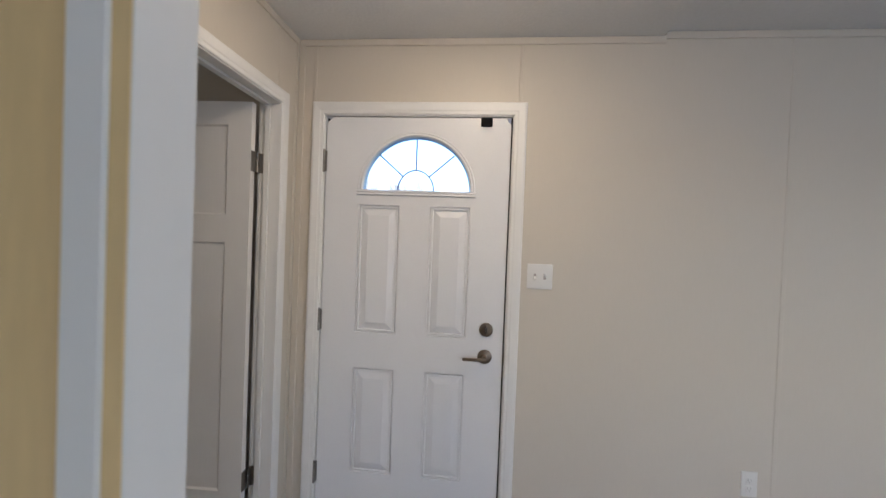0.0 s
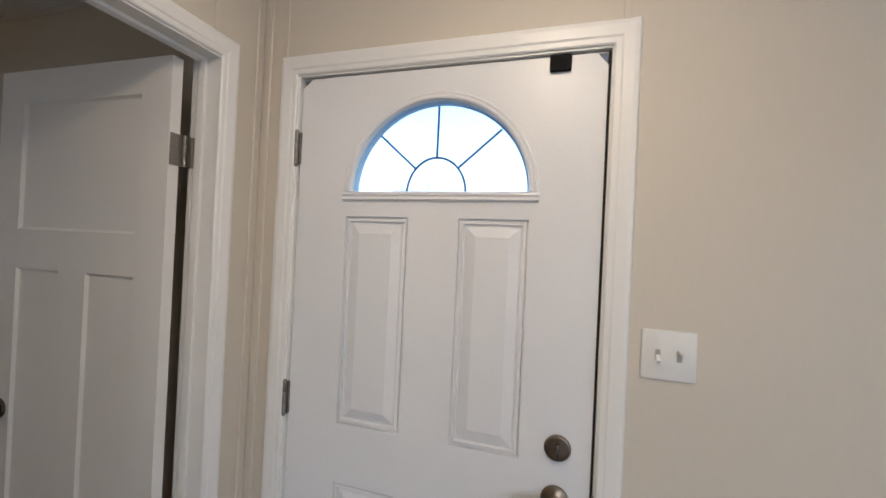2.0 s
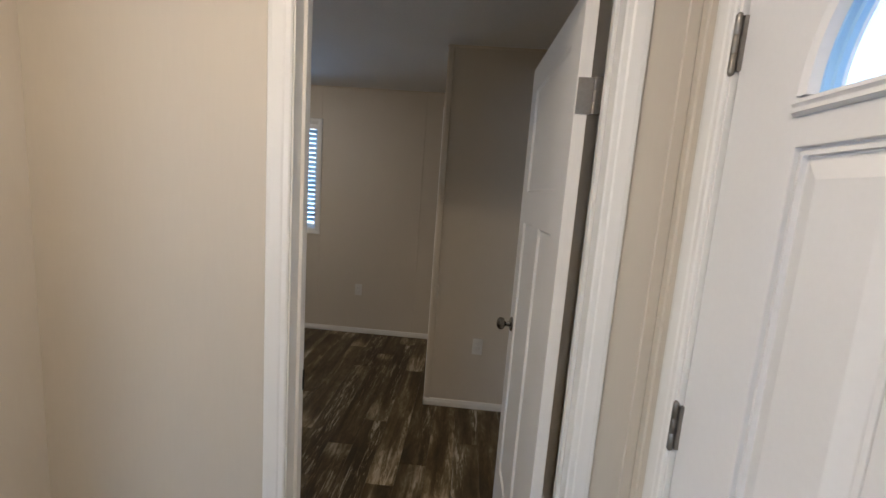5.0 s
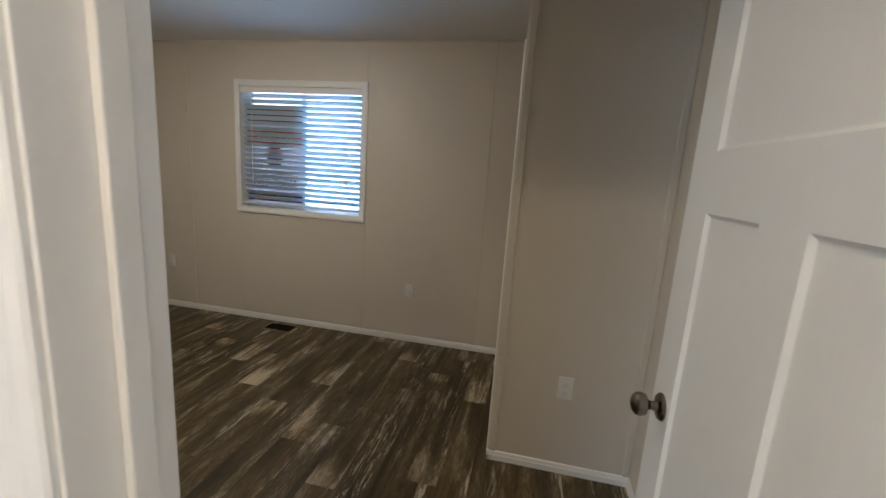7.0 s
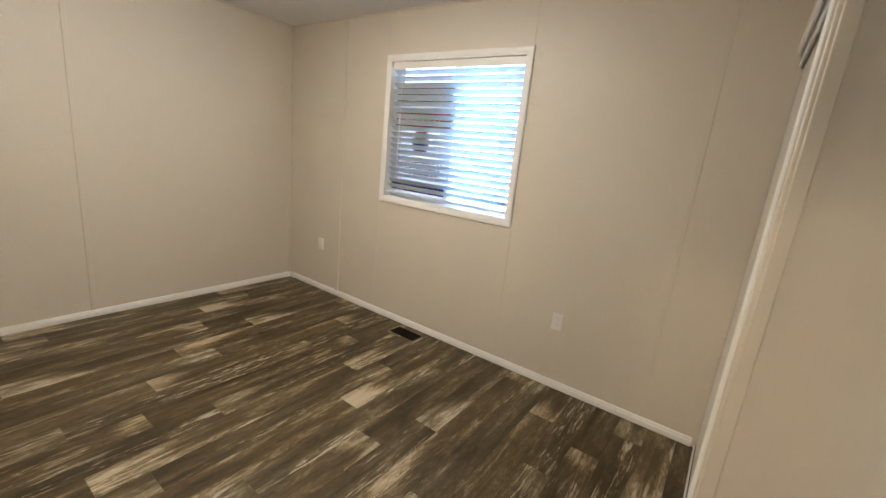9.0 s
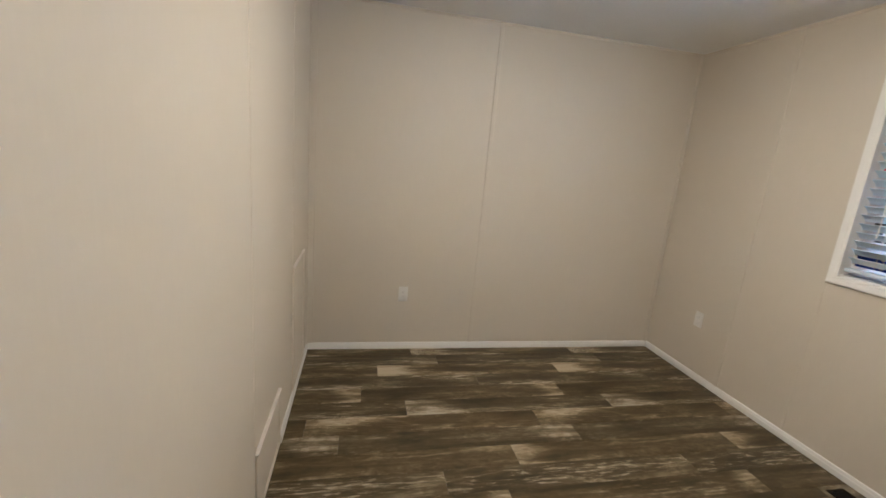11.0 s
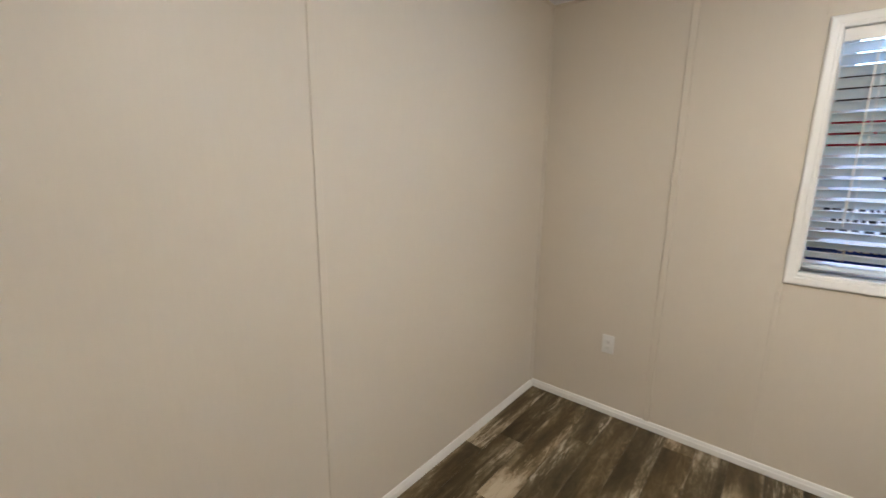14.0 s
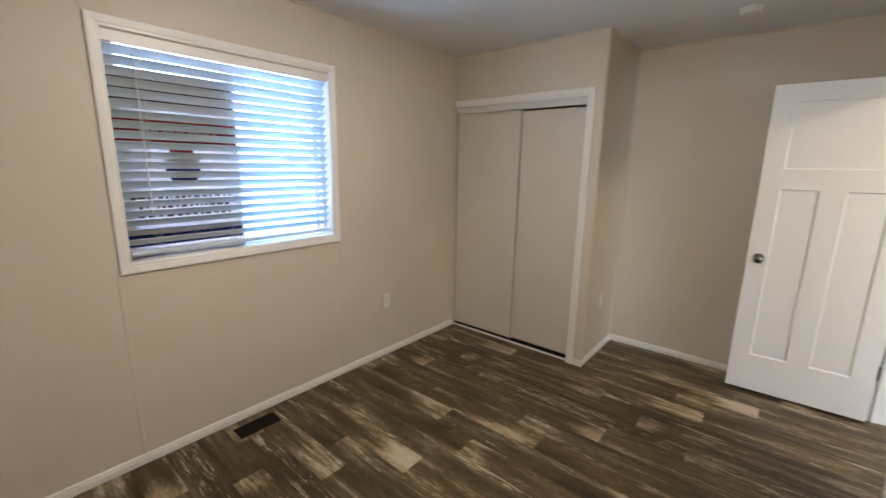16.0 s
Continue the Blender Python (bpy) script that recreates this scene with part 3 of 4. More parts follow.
# ---- bedroom doorway and door ----
fr = structure("door_frame_bedroom", softs((EX - 0.014, HX + 0.001, 1.176, 1.194, 0, 2.058), (EX - 0.001, HX + 0.001, 1.953, 1.965, 0, 2.058), (EX - 0.001, HX + 0.001, 1.194, 1.953, 2.040, 2.058), r=0.001), TRIM, "white painted frame of the bedroom doorway", "door frame")
part("door_stop", softs((-1.106, -1.080, 1.194, 1.204, 0, 2.040), (-1.106, -1.080, 1.943, 1.953, 0, 2.040), (-1.106, -1.080, 1.204, 1.943, 2.030, 2.040), r=0.002), TRIM, fr, "white door stop")
bm = bmesh.new()
sweep(bm, facing_east(HX), [(1.951, 0), (1.951, 2.045), (1.190, 2.045), (1.190, 0)], CASING)
part("casing", bm, TRIM, fr, "white moulded casing")
bm = bmesh.new()
sweep(bm, facing_west(EX), [(1.951, 0), (1.951, 2.045), (1.190, 2.045), (1.190, 0)], [(o, w * 1.6) for o, w in CASING])
part("casing", bm, TRIM, fr, "white moulded casing")
part("strike_plate", softs((EX - 0.018, EX + 0.012, 1.1925, 1.196, 0.895, 0.955), r=0.001), BLACK, fr, "dark strike plate")


def bedroom_door():
    """Leaf in its own axes: u from hinge to free edge along local x, thickness along local y, then swung open."""
    W, H, T = 0.712, 2.008, 0.033
    d = thing("door_2", (0, 0, 0), "open white moulded three-panel bedroom door", "door")
    d["kind"] = "structure"
    bm = bmesh.new()
    box(bm, 0, W, 0.009, T - 0.009, 0, H)
    frames = ((0, 0.108, 0, H), (W - 0.108, W, 0, H), (0.108, W - 0.108, 0, 0.255), (0.108, W - 0.108, 1.380, 1.503), (0.108, W - 0.108, 1.905, H), (0.298, 0.414, 0.255, 1.380))
    for a, b, z0, z1 in frames:
        for y0, y1 in ((0, 0.009), (T - 0.009, T)):
            box(bm, a, b, y0, y1, z0, z1)
    part("leaf", bm, DOORB, d)
    for a, b, z0, z1 in ((0.108, W - 0.108, 1.503, 1.905), (0.108, 0.298, 0.255, 1.380), (0.414, W - 0.108, 0.255, 1.380)):
        bm = bmesh.new()
        for y, s in ((0.0, 1), (T, -1)):
            prof = ((0.0, 0.001), (0.007, 0.0075), (0.010, 0.0080))
            loops = [[bm.verts.new((x, y + s * w, z)) for x, z in ((a + o, z0 + o), (b - o, z0 + o), (b - o, z1 - o), (a + o, z1 - o))] for o, w in prof]
            for A, B in zip(loops, loops[1:]):
                for i in range(4):
                    bm.faces.new((A[i], A[(i + 1) % 4], B[(i + 1) % 4], B[i]))
            bm.faces.new(loops[-1])
        part("recessed_panel", bm, DOORB, d)
    for s, y in ((1, 0.0), (-1, T)):
        b = bmesh.new()
        m = pose(W - 0.062, y, 0.925, 90 * s, 0, 0)
        lathe(b, m, [(0.032, 0.0), (0.032, 0.003), (0.028, 0.008), (0.012, 0.011), (0.010, 0.026), (0.014, 0.031), (0.024, 0.036), (0.0275, 0.046), (0.026, 0.056), (0.018, 0.064), (0.008, 0.067)])
        part("knob", b, NICKEL, d, "round satin nickel knob", True)
    for z in (1.748, 0.300):
        h = bmesh.new()
        lathe(h, Matrix.Translation((-0.006, T + 0.012, z - 0.045)), [(0.0055, 0.0), (0.0055, 0.029), (0.0048, 0.030), (0.0055, 0.031), (0.0055, 0.059), (0.0048, 0.060), (0.0055, 0.061), (0.0055, 0.09)], 12)
        box(h, -0.0025, 0.0005, 0.002, T + 0.008, z - 0.045, z + 0.045)
        box(h, -0.010, -0.007, T + 0.012, T + 0.0325, z - 0.045, z + 0.045)
        box(h, -0.026, -0.004, 0.0640, 0.0665, z - 0.045, z + 0.045)
        box(h, -0.008, -0.004, T + 0.012, 0.0640, z - 0.045, z + 0.045)
        part("hinge", h, STEEL, d, "satin steel butt hinge", True)
    # hinge edge near the jamb, free edge slightly nearer the room
    d.matrix_basis = pose(-1.132, 1.886, 0.018, 0, 0, 180 + 1.5) @ Matrix.Diagonal((1, -1, 1, 1))
    return d


bedroom_door()


# ---- closet ----
def closet():
    f = structure("closet_frame", softs((-2.857, -2.845, CY + 0.002, CY + 0.08, 0, 2.012), (WX, -2.857, CY + 0.004, CY + 0.08, 2.000, 2.012), r=0.001), TRIM, "white painted frame of the closet opening", "closet frame")
    bm = bmesh.new()
    prof = [(o * 0.92, w) for o, w in CASING]
    sweep(bm, facing_south(CY), [(-2.850, 0), (-2.850, 1.996), (WX, 1.996)], prof)
    part("casing", bm, TRIM, f, "white moulded casing")
    part("fascia", softs((WX, -2.857, CY + 0.006, CY + 0.016, 1.943, 2.0)), FASCIA, f, "pale grey track fascia")
    part("floor_track", softs((WX, -2.857, CY + 0.012, CY + 0.070, 0.0, 0.014)), TRIM, f, "white floor track")
    # shade in the gap under the doors, put in as black strips
    part("gap_shade", boxes((WX + 0.002, -2.858, CY + 0.0705, CY + 0.078, 0.0, 0.036), (WX + 0.002, -2.858, CY + 0.020, CY + 0.0700, 0.0142, 0.0165)), BLACK, f, "black strips that paint the shaded gap under the doors")
    for x0, x1, y, top in ((WX + 0.006, -3.372, CY + 0.022, 1.990), (-3.400, -2.862, CY + 0.046, 1.934)):
        d = thing("sliding_door", (x0, y, 0.0), "closed beige flat sliding closet door", "sliding door", "closet doors")
        bm = bmesh.new()
        soft_box(bm, x0 + 0.006, x1 - 0.006, y, y + 0.012, 0.036, top, 0.002)
        part("panel", bm, CLOSET, d)
        # edge rails in the greyer tone that paints the shadow strip
        for a, b in ((x0, x0 + 0.014), (x1 - 0.014, x1)):
            part("edge_rail", softs((a, b, y - 0.003, y + 0.014, 0.034, top), r=0.002), RAIL, d, "thin metal edge rail, greyer to carry the shadow strip")
        for xx in (x0 + 0.08, x1 - 0.08):
            part("guide", softs((xx - 0.015, xx + 0.015, y + 0.002, y + 0.010, 0.014, 0.036), r=0.001), BLACK, d, "black floor guide")


closet()


# ---- bedroom window ----
def window():
    w = thing("window_1", (WX, -0.435, 1.04), "white vinyl sliding window with a white casing", "window")
    w["kind"] = "structure"
    x0, x1 = WX - 0.135, WX - 0.070
    y0, y1, z0, z1 = -1.005, 0.135, 1.032, 2.062
    part("window_frame", softs((x0, x1, y0, y0 + 0.035, z0, z1), (x0, x1, y1 - 0.035, y1, z0, z1), (x0, x1, y0 + 0.035, y1 - 0.035, z0, z0 + 0.014), (x0, x1, y0 + 0.035, y1 - 0.035, z1 - 0.012, z1)), VINYL, w)
    for a, b, x in ((y0 + 0.035, -0.425, x1 - 0.034), (-0.465, y1 - 0.035, x1 - 0.062)):
        s = part("sash", softs((x, x + 0.024, a, a + 0.032, z0 + 0.014, z1 - 0.012), (x, x + 0.024, b - 0.032, b, z0 + 0.014, z1 - 0.012), (x, x + 0.024, a + 0.032, b - 0.032, z0 + 0.014, z0 + 0.034), (x, x + 0.024, a + 0.032, b - 0.032, z1 - 0.032, z1 - 0.012)), VINYL, w)
        g = part("pane", boxes((x + 0.009, x + 0.013, a + 0.030, b - 0.030, z0 + 0.032, z1 - 0.030)), GLASS, s, "clear glass")
        g.visible_shadow = False
    part("window_reveal", boxes((x1, WX - 0.0005, y0, y0 + 0.006, z0, z1), (x1, WX - 0.0005, y1 - 0.006, y1, z0, z1), (x1, WX - 0.0005, y0 + 0.006, y1 - 0.006, z1 - 0.006, z1)), TRIM, w, "white painted reveal")
    part("window_sill", softs((x1, WX + 0.001, y0, y1, z0, z0 + 0.008)), TRIM, w)
    bm = bmesh.new()
    sweep(bm, facing_east(WX), [(0.127, 1.035), (0.127, 2.058), (-0.995, 2.058), (-0.995, 1.035)], [(o * 0.82, t) for o, t in CASING], True)
    part("casing", bm, TRIM, w, "white moulded casing")


window()


def blind():
    b = thing("window_blind", (WX - 0.03, -0.435, 1.06), "white faux-wood slatted blind, lowered and half open", "blind")
    cx = WX - 0.034
    y0, y1 = -0.990, 0.120
    part("headrail", softs((cx - 0.026, cx + 0.016, y0, y1, 2.026, 2.054)), SLAT, b)
    part("valance", softs((cx + 0.018, cx + 0.026, y0 - 0.004, y1 + 0.004, 2.006, 2.056), r=0.003), TRIM, b, "white flat valance")
    bm = bmesh.new()
    n = 6
    prof = []
    for i in range(n + 1):
        s = -0.025 + 0.05 * i / n
        prof.append((s, 0.0035 * (1 - (s / 0.025) ** 2)))
    top = [[bm.verts.new((s, y, h + 0.0014)) for s, h in prof] for y in (y0 + 0.004, y1 - 0.004)]
    bot = [[bm.verts.new((s, y, h - 0.0014)) for s, h in prof] for y in (y0 + 0.004, y1 - 0.004)]
    for i in range(n):
        bm.faces.new((top[0][i], top[0][i + 1], top[1][i + 1], top[1][i]))
        bm.faces.new((bot[0][i], bot[1][i], bot[1][i + 1], bot[0][i + 1]))
        for e in (0, 1):
            bm.faces.new((top[e][i], bot[e][i], bot[e][i + 1], top[e][i + 1]))
    for i in (0, n):
        bm.faces.new((top[0][i], top[1][i], bot[1][i], bot[0][i]))
    me = finish(bm, "slat", SLAT, True)
    count = 20
    for k in range(count):
        s = new("slat", me)
        s.parent = b
        s.matrix_parent_inverse = b.matrix_basis.inverted()
        s.matrix_basis = pose(cx, random.uniform(-0.001, 0.001), 1.985 - k * 0.0452, 0, -SLAT_TILT + random.uniform(-1.2, 1.2), random.uniform(-0.1, 0.1))
    part("bottom_rail", softs((cx - 0.025, cx + 0.025, y0 + 0.003, y1 - 0.003, 1.064, 1.083), r=0.004), SLAT, b)
    for y in (-0.86, -0.50, -0.01):
        for dx in (-0.024, 0.024):
            part("ladder_cord", boxes((cx + dx - 0.0008, cx + dx + 0.0008, y - 0.001, y + 0.001, 1.075, 2.03)), PLASTIC, b)
    wand = bmesh.new()
    lathe(wand, Matrix.Translation((cx + 0.033, -0.885, 1.26)), [(0.003, 0.0), (0.0042, 0.004), (0.0036, 0.03), (0.003, 0.70), (0.002, 0.73)], 8)
    part("tilt_wand", wand, PLASTIC, b, "clear white tilt wand", True)
    cord = bmesh.new()
    lathe(cord, Matrix.Translation((cx + 0.033, 0.005, 1.30)), [(0.0015, 0.03), (0.0015, 0.71)], 6)
    lathe(cord, Matrix.Translation((cx + 0.033, 0.005, 1.285)), [(0.007, 0.0), (0.006, 0.03), (0.003, 0.045)], 10)
    part("lift_cord", cord, PLASTIC, b, "white lift cord", True)


blind()


def sign():
    """A printed sign that stands between the window and the blind; its writing cannot be read."""
    s = thing("window_sign", (WX - 0.071, -0.71, 1.05), "white printed sign with red and blue bands behind the blind", "sign")
    x = WX - 0.068
    part("board", softs((x - 0.004, x, -0.985, -0.440, 1.0405, 1.912), r=0.001), SIGN_W, s)

    def bars(name, mat, rows):
        bm = bmesh.new()
        for y0, y1, z0, z1 in rows:
            box(bm, x, x + 0.0012, y0, y1, z0, z1)
        part(name, bm, mat, s)

    rnd = random.Random(4)

    def dashes(y0, y1, z0, z1, a, b):
        out, y = [], y0
        while y < y1:
            w = rnd.uniform(a, b)
            out.append((y, min(y + w, y1), z0 + rnd.uniform(0, 0.004), z1 - rnd.uniform(0, 0.004)))
            y += w + rnd.uniform(0.006, 0.016)
        return out
    bars("dark_band", SIGN_K, [(-0.980, -0.445, 1.772, 1.900)])
    bars("red_band", SIGN_R, [(-0.980, -0.445, 1.580, 1.718)])
    bm = bmesh.new()
    for y0, y1, z0, z1 in dashes(-0.88, -0.54, 1.634, 1.664, 0.03, 0.06):
        box(bm, x + 0.0012, x + 0.002, y0, y1, z0, z1)
    part("band_lettering", bm, SIGN_W, s)
    bm = bmesh.new()
    lathe(bm, Matrix.Translation((x, -0.712, 1.468)) @ pose(0, 0, 0, 0, 90, 0), [(0.078, 0.0), (0.078, 0.0012)], 28)
    part("emblem", bm, SIGN_B, s, "round blue and red emblem")
    bm = bmesh.new()
    box(bm, x + 0.0012, x + 0.002, -0.795, -0.630, 1.486, 1.520)
    part("emblem_stripe", bm, SIGN_W, s)
    bars("emblem_cap", SIGN_R, [(-0.765, -0.660, 1.535, 1.566)])
    for y0, y1, z0, z1 in ((-0.95, -0.48, 1.322, 1.350), (-0.92, -0.50, 1.276, 1.300), (-0.93, -0.50, 1.232, 1.264)):
        bars("line_of_lettering", SIGN_K, dashes(y0, y1, z0, z1, 0.010, 0.032))
    bars("blue_band", SIGN_B, [(-0.980, -0.445, 1.095, 1.182)])
    for z0, z1 in ((1.146, 1.170), (1.104, 1.130)):
        bm = bmesh.new()
        for y0, y1, a, b in dashes(-0.88, -0.55, z0, z1, 0.012, 0.03):
            box(bm, x + 0.0012, x + 0.002, y0, y1, a, b)
        part("blue_band_lettering", bm, SIGN_W, s)


sign()


# ---- outlets, switch, small fittings ----
def outlet(m):
    """Plate in the local plane of m, middle at the origin, w outwards."""
    o = thing("outlet", m, "white duplex electrical outlet on the beige wall", "outlet", "wall outlets")

    def local(name, bm, mat, label="", smooth=False, under=o):
        bm.transform(m)
        return part(name, bm, mat, under, label, smooth)
    bm = bmesh.new()
    soft_box(bm, -0.035, 0.035, -0.0575, 0.0575, -0.001, 0.006, 0.003, 3)
    local("plate", bm, IVORY, smooth=True)
    for s in (-1, 1):
        bm = bmesh.new()
        soft_box(bm, -0.0165, 0.0165, s * 0.0195 - 0.014, s * 0.0195 + 0.014, 0.004, 0.0078, 0.002, 2)
        face = local("receptacle", bm, IVORY, smooth=True)
        bm = bmesh.new()
        for a, b in ((-0.008, -0.006), (0.005, 0.007)):
            box(bm, a, b, s * 0.0195 - 0.003, s * 0.0195 + 0.006, 0.0075, 0.0082)
        box(bm, -0.0022, 0.0022, s * 0.0195 - 0.0105, s * 0.0195 - 0.0065, 0.0075, 0.0082)
        local("slots", bm, SLOT, under=face)


outlet(facing_east(WX) @ Matrix.Translation((0.595, 0.453, 0)))
outlet(facing_east(WX) @ Matrix.Translation((-1.785, 0.452, 0)))
outlet(facing_north(SY) @ Matrix.Translation((-1.819, 0.446, 0)))
outlet(facing_east(CX) @ Matrix.Translation((1.777, 0.459, 0)))
outlet(facing_south(NY) @ Matrix.Translation((1.145, 0.398, 0)))
outlet(facing_west(EX) @ Matrix.Translation((-0.225, 0.405, 0)))

sw = thing("light_switch", (0.180, NY, 1.292), "white double toggle light switch beside the entry door", "light switch")
part("plate", softs((0.121, 0.239, NY - 0.006, NY + 0.001, 1.233, 1.351), r=0.003), PLASTIC, sw, smooth=True)
for x, up in ((0.157, -1), (0.203, 1)):
    bm = bmesh.new()
    soft_box(bm, x - 0.0055, x + 0.0055, NY - 0.0068, NY - 0.005, 1.279, 1.305, 0.0008)
    opening = part("slot", bm, SLOT, sw, "shaded toggle slot")
    bm = bmesh.new()
    soft_box(bm, -0.0045, 0.0045, -0.020, 0.0, -0.0055, 0.0055, 0.0015)
    bm.transform(pose(x, NY - 0.0055, 1.292 + 0.002 * up, -38 * up, 0, 0))
    part("toggle", bm, PLASTIC, opening)
for x in (0.157, 0.203):
    for z in (1.262, 1.322):
        bm = bmesh.new()
        lathe(bm, pose(x, NY - 0.0055, z, 90, 0, 0), [(0.0032, 0), (0.0030, 0.001), (0.0010, 0.0012)], 10)
        part("screw", bm, IVORY, sw)

sd = thing("smoke_detector", (-2.000, 1.580, TOP), "round white smoke detector on the ceiling", "smoke detector")
bm = bmesh.new()
lathe(bm, pose(-2.0, 1.58, TOP, 180, 0, 0), [(0.064, 0.0), (0.064, 0.010), (0.058, 0.013), (0.060, 0.016), (0.057, 0.032), (0.045, 0.038), (0.020, 0.040), (0.018, 0.037)], 36)
body = part("body", bm, PLASTIC, sd, smooth=True)
bm = bmesh.new()
lathe(bm, pose(-2.0, 1.60, TOP - 0.039, 180, 0, 0), [(0.007, 0.0), (0.006, 0.002)], 14)
part("button", bm, IVORY, body)

# floor register
rg = thing("floor_register", (-3.88, -0.538, 0.0), "dark brown metal floor register by the baseboard", "floor vent")
part("frame", softs((-3.936, -3.926, -0.655, -0.420, 0.0, 0.006), (-3.836, -3.826, -0.655, -0.420, 0.0, 0.006), (-3.926, -3.836, -0.655, -0.643, 0.0, 0.006), (-3.926, -3.836, -0.432, -0.420, 0.0, 0.006)), REGISTER, rg)
part("backing", boxes((-3.926, -3.836, -0.643, -0.432, 0.0, 0.001)), BLACK, rg)
for i in range(13):
    y = -0.636 + i * 0.0164
    part("slat", boxes((-3.926, -3.836, y, y + 0.007, 0.001, 0.005)), REGISTER, rg)
part("damper_lever", softs((-3.884, -3.878, -0.545, -0.530, 0.004, 0.012), r=0.001), REGISTER, rg)


def access_panel(y0, y1, z0, z1, label):
    p = thing("access_panel", (EX, (y0 + y1) / 2, z0), label, "access panel", "access panels")
    bm = bmesh.new()
    prof = [(0.0, -0.001), (0.0, 0.007), (-0.004, 0.009), (-0.020, 0.009), (-0.023, 0.005), (-0.023, -0.001)]
    sweep(bm, facing_west(EX), [(y0, z0), (y1, z0), (y1, z1), (y0, z1)], [(o, w) for o, w in prof], True)
    part("frame", bm, WALL, p, "narrow beige frame")
    part("top_strip", softs((EX - 0.016, EX + 0.0005, y0 - 0.002, y1 + 0.002, z1 + 0.0005, z1 + 0.010), r=0.003), CLOSET, p, "pale beige strip along the top")
    part("cover", softs((EX - 0.004, EX + 0.0005, y0 + 0.02, y1 - 0.02, z0 + 0.02, z1 - 0.02), r=0.001), WALL, p, "beige cover")


access_panel(-1.215, -0.755, 0.012, 0.312, "low beige access panel at the foot of the wall")
access_panel(-2.060, -1.612, 0.060, 0.806, "tall beige access panel near the corner")


def ceiling_lamp(x, y, label):
    cl = thing("ceiling_lamp", (x, y, TOP), label, "ceiling lamp", "ceiling lamps")
    bm = bmesh.new()
    lathe(bm, pose(x, y, TOP, 180, 0, 0), [(0.10, 0.0), (0.10, 0.012), (0.07, 0.016)], 32)
    part("base", bm, NICKEL, cl, "satin nickel base", True)
    bm = bmesh.new()
    lathe(bm, pose(x, y, TOP, 180, 0, 0), [(0.060, 0.012), (0.072, 0.016), (0.070, 0.022), (0.045, 0.026), (0.012, 0.028)], 32)
    part("shade", bm, OPAL, cl, "opal glass shade", True)


ceiling_lamp(-0.13, 1.26, "lit flush opal glass lamp in the entry")
ceiling_lamp(-2.47, -0.47, "lit flush opal glass lamp in the bedroom")

# ---- outside ----
structure("ground", boxes((-400, 400, -400, 400, -1.0, -0.75)), GROUND, "pale gravel ground outside", "ground")
pr = thing("porch_roof", (-0.4, NY + 0.15, 2.25), "pale blue porch roof over the entry door", "porch roof")
part("soffit", boxes((-2.6, 1.3, NY + 0.16, NY + 0.68, 2.315, 2.34)), SOFFIT, pr)
part("fascia", softs((-2.6, 1.3, NY + 0.68, NY + 0.83, 2.300, 2.36)), SOFFIT, pr)


def tree(x, y, z, h, seed):
    """Bare tree: tapered trunk, limbs and twigs."""
    rnd = random.Random(seed)
    t = thing("tree", (x, y, z), "distant bare grey tree", "tree", "bare trees")

    def limb(bm, a, d, l, r, deep):
        b = a + d * l
        side = d.orthogonal().normalized()
        other = d.cross(side)
        A = [bm.verts.new(a + (side * math.cos(k) + other * math.sin(k)) * r) for k in (0, 1.26, 2.51, 3.77, 5.03)]
        B = [bm.verts.new(b + (side * math.cos(k) + other * math.sin(k)) * r * 0.6) for k in (0, 1.26, 2.51, 3.77, 5.03)]
        for i in range(5):
            bm.faces.new((A[i], A[(i + 1) % 5], B[(i + 1) % 5], B[i]))
        if deep:
            for _ in range(rnd.choice((3, 4))):
                nd = (d + Vector((rnd.uniform(-1, 1), rnd.uniform(-1, 1), rnd.uniform(-0.2, 0.8))) * 0.75).normalized()
                limb(bm, a + d * l * rnd.uniform(0.55, 1.0), nd, l * rnd.uniform(0.55, 0.75), r * 0.55, deep - 1)
    bm = bmesh.new()
    limb(bm, Vector((x, y, z)), Vector((0, 0, 1)), h * 0.35, h * 0.03, 0)
    part("trunk", bm, BARK, t)
    bm = bmesh.new()
    for _ in range(5):
        limb(bm, Vector((x, y, z + h * rnd.uniform(0.25, 0.35))), Vector((rnd.uniform(-0.7, 0.7), rnd.uniform(-0.7, 0.7), 1)).normalized(), h * 0.28, h * 0.014, 4)
    part("crown", bm, BARK, t)


tree(-10.6, 30.0, -0.75, 8.6, 3)
tree(-6.6, 31.0, -0.75, 7.7, 8)
tree(2.1, 30.0, -0.75, 8.3, 5)
# pale house beyond the bedroom window
hs = thing("house", (-18, 3, -0.75), "pale neighbouring house with a low roof", "house")
part("wall", boxes((-22, -16, 1.0, 12.0, -0.75, 1.9)), SIDING, hs)
bm = bmesh.new()
v = [bm.verts.new(q) for q in ((-22.4, 0.6, 1.9), (-15.6, 0.6, 1.9), (-19, 0.6, 3.3), (-22.4, 12.4, 1.9), (-15.6, 12.4, 1.9), (-19, 12.4, 3.3))]
for f in ((0, 1, 2), (3, 5, 4), (0, 2, 5, 3), (1, 4, 5, 2), (0, 3, 4, 1)):
    bm.faces.new([v[i] for i in f])
part("roof", bm, SIDING, hs)


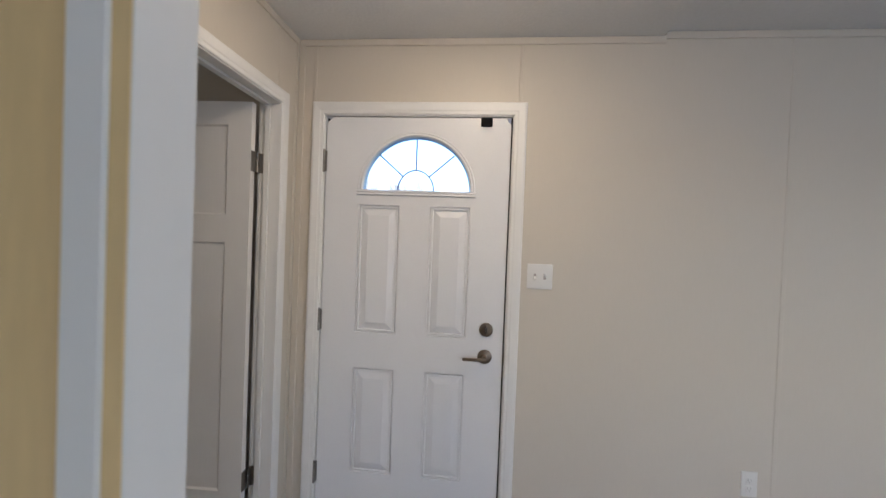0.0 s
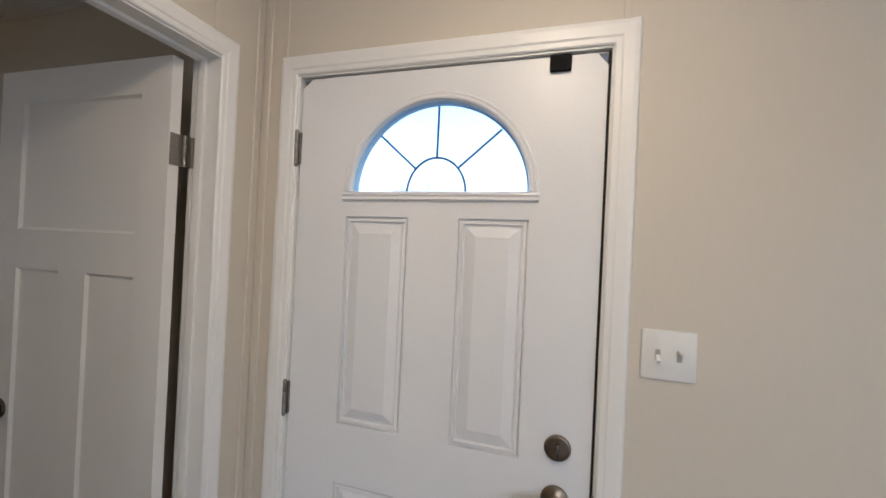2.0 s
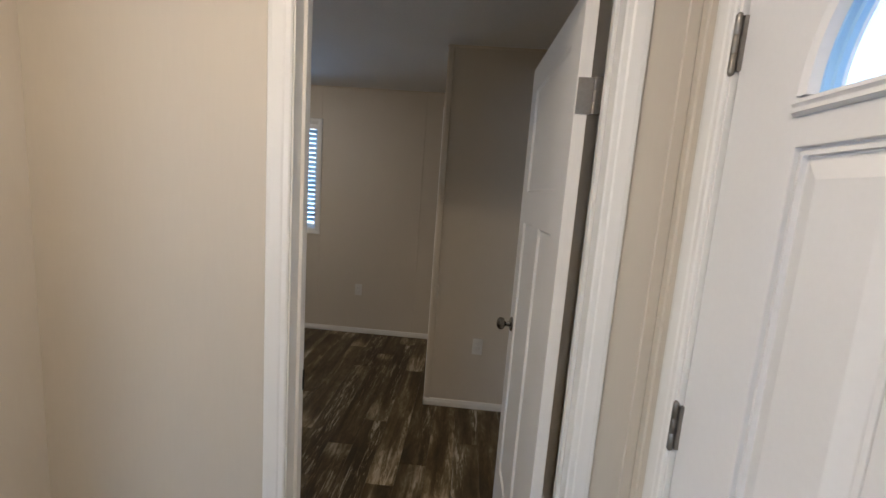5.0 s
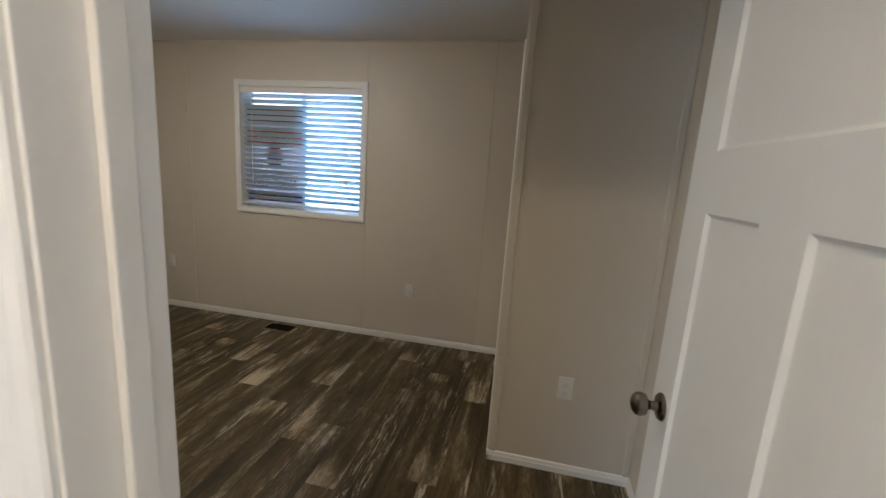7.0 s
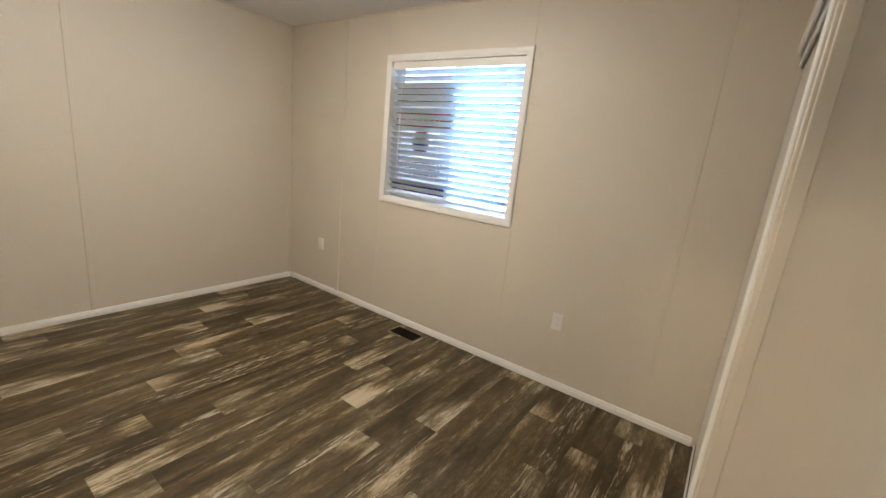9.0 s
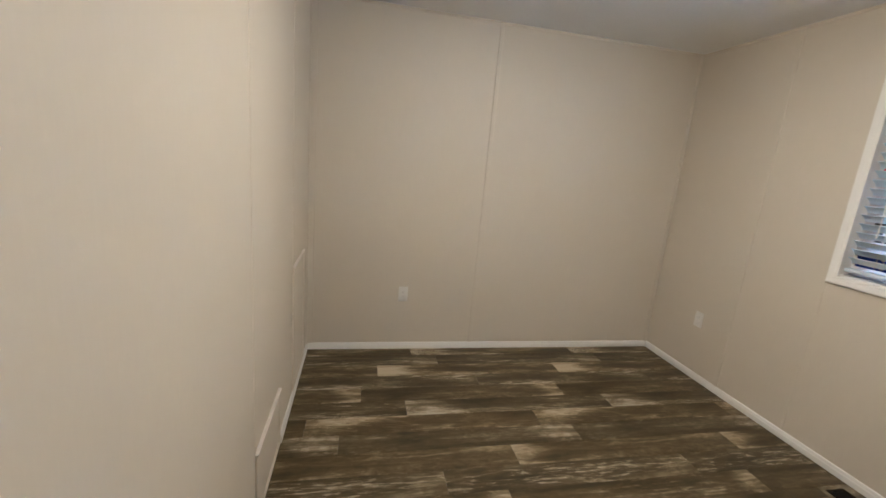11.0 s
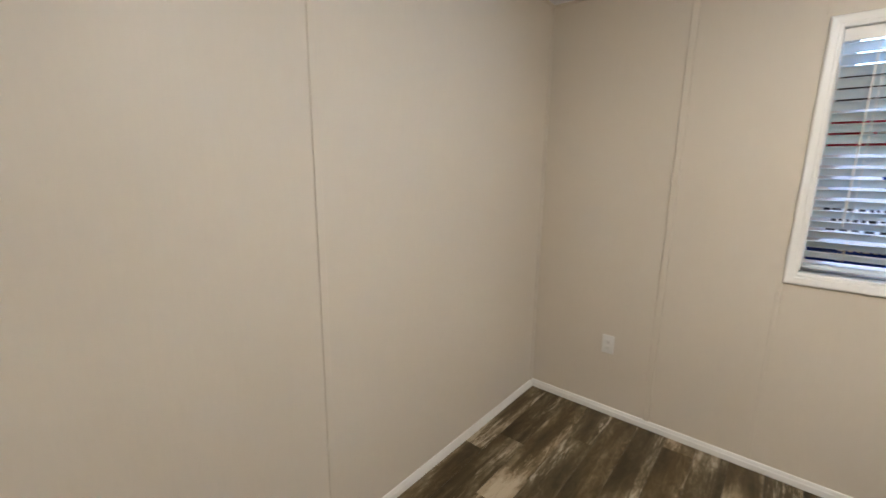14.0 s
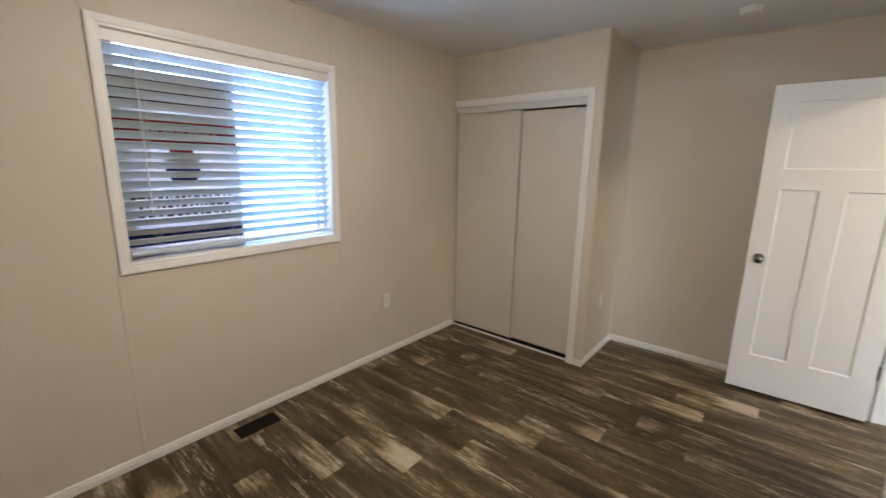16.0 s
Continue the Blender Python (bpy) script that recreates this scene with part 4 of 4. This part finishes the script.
# ---- floor planks ----
# The sheet repeats after one plank length and twelve rows. For each row: where its joint lies along x, tone,
# worn paleness at the east end and at the west end of the plank, how far that reaches, crackle.
DESIGNS = (
    (0.005, -0.05, 0.0, 0.38, 0.17, 0.20), (1.075, 0.02, 0.26, 0.0, 0.34, 0.50), (0.300, 0.01, 0.27, 0.0, 0.36, 0.25),
    (0.117, -0.09, 0.0, 0.24, 0.26, 0.25), (0.550, 0.04, 0.34, 0.0, 0.20, 0.15), (0.950, -0.05, 0.0, 0.10, 0.20, 0.50),
    (0.668, -0.07, 0.0, 0.40, 0.15, 0.35), (0.400, -0.10, 0.34, 0.0, 0.32, 0.60), (0.965, 0.02, 0.28, 0.0, 0.45, 0.50),
    (0.785, -0.08, 0.0, 0.24, 0.26, 0.30), (1.228, 0.05, 0.34, 0.0, 0.20, 0.20), (0.550, -0.02, 0.0, 0.12, 0.22, 0.40))
ROW_0, JOINT_0 = 0.050, -2.865


def plank_rows(x_lo, x_hi, y_lo, y_hi):
    """All planks of a rectangle, cut at its edges: (design, start of the plank's east end, x0, x1, row's y, y0, y1)."""
    for r in range(math.floor((y_lo - ROW_0) / PLANK_W), math.ceil((y_hi - ROW_0) / PLANK_W)):
        y = ROW_0 + r * PLANK_W
        y0, y1 = max(y, y_lo), min(y + PLANK_W, y_hi)
        if y1 - y0 < 0.004:
            continue
        k = r % 12
        joint = JOINT_0 + DESIGNS[k][0]
        m = math.floor((x_lo - joint) / PLANK_L)
        while joint + m * PLANK_L < x_hi:
            west, east = joint + m * PLANK_L, joint + (m + 1) * PLANK_L
            x0, x1 = max(west, x_lo), min(east, x_hi)
            if x1 - x0 > 0.004:
                yield k, east, x0, x1, y, y0, y1
            m += 1


def plank_box(bm, k, east, x0, x1, y, y0, y1, ox, oy):
    """One plank with eased edges and recessed joints, its print running from the east end."""
    c, g = 0.0010, 0.0003
    joint_, tone, pale_a, pale_b, reach, crackle = DESIGNS[k]
    uv = bm.loops.layers.uv.get("along") or bm.loops.layers.uv.new("along")
    first = bm.verts.layers.float_vector.get("print") or bm.verts.layers.float_vector.new("print")
    second = bm.verts.layers.float_vector.get("ends") or bm.verts.layers.float_vector.new("ends")
    loops = []
    for inset, z in ((g, -0.005), (g, -0.0008), (g + c, 0.0)):
        loops.append([bm.verts.new((px - ox, py - oy, z)) for px, py in ((x0 + inset, y0 + inset), (x1 - inset, y0 + inset), (x1 - inset, y1 - inset), (x0 + inset, y1 - inset))])
    for v in loops[0] + loops[1] + loops[2]:
        v[first] = ((k * 0.377 + 0.09) % 1.0, tone, crackle)
        v[second] = (pale_a, pale_b, reach)
    faces = [bm.faces.new(loops[2])]
    for A, B in zip(loops, loops[1:]):
        faces += [bm.faces.new((A[i], A[(i + 1) % 4], B[(i + 1) % 4], B[i])) for i in range(4)]
    for f in faces:
        for l in f.loops:
            l[uv].uv = (east - (l.vert.co.x + ox), l.vert.co.y + oy - y)


def planks():
    cache = {}
    for k, east, x0, x1, y, y0, y1 in plank_rows(WX, HX, SY, NY):
        key = (k, round(east - x0, 4), round(east - x1, 4), round(y0 - y, 4), round(y1 - y, 4))
        if key not in cache:
            bm = bmesh.new()
            plank_box(bm, k, east, x0, x1, y, y0, y1, east, y)
            cache[key] = finish(bm, "plank", PLANK)
        ob = new("plank", cache[key])
        ob.parent = floor
        ob.matrix_basis = pose(east, y, 0)
    # the entry's floor goes on in the same planks
    bm = bmesh.new()
    for row in plank_rows(HX, LX, LY, NY):
        plank_box(bm, *row, 0.0, 0.0)
    e = part("entry_planks", bm, PLANK, floor)
    e["kind"] = "stuff"


planks()
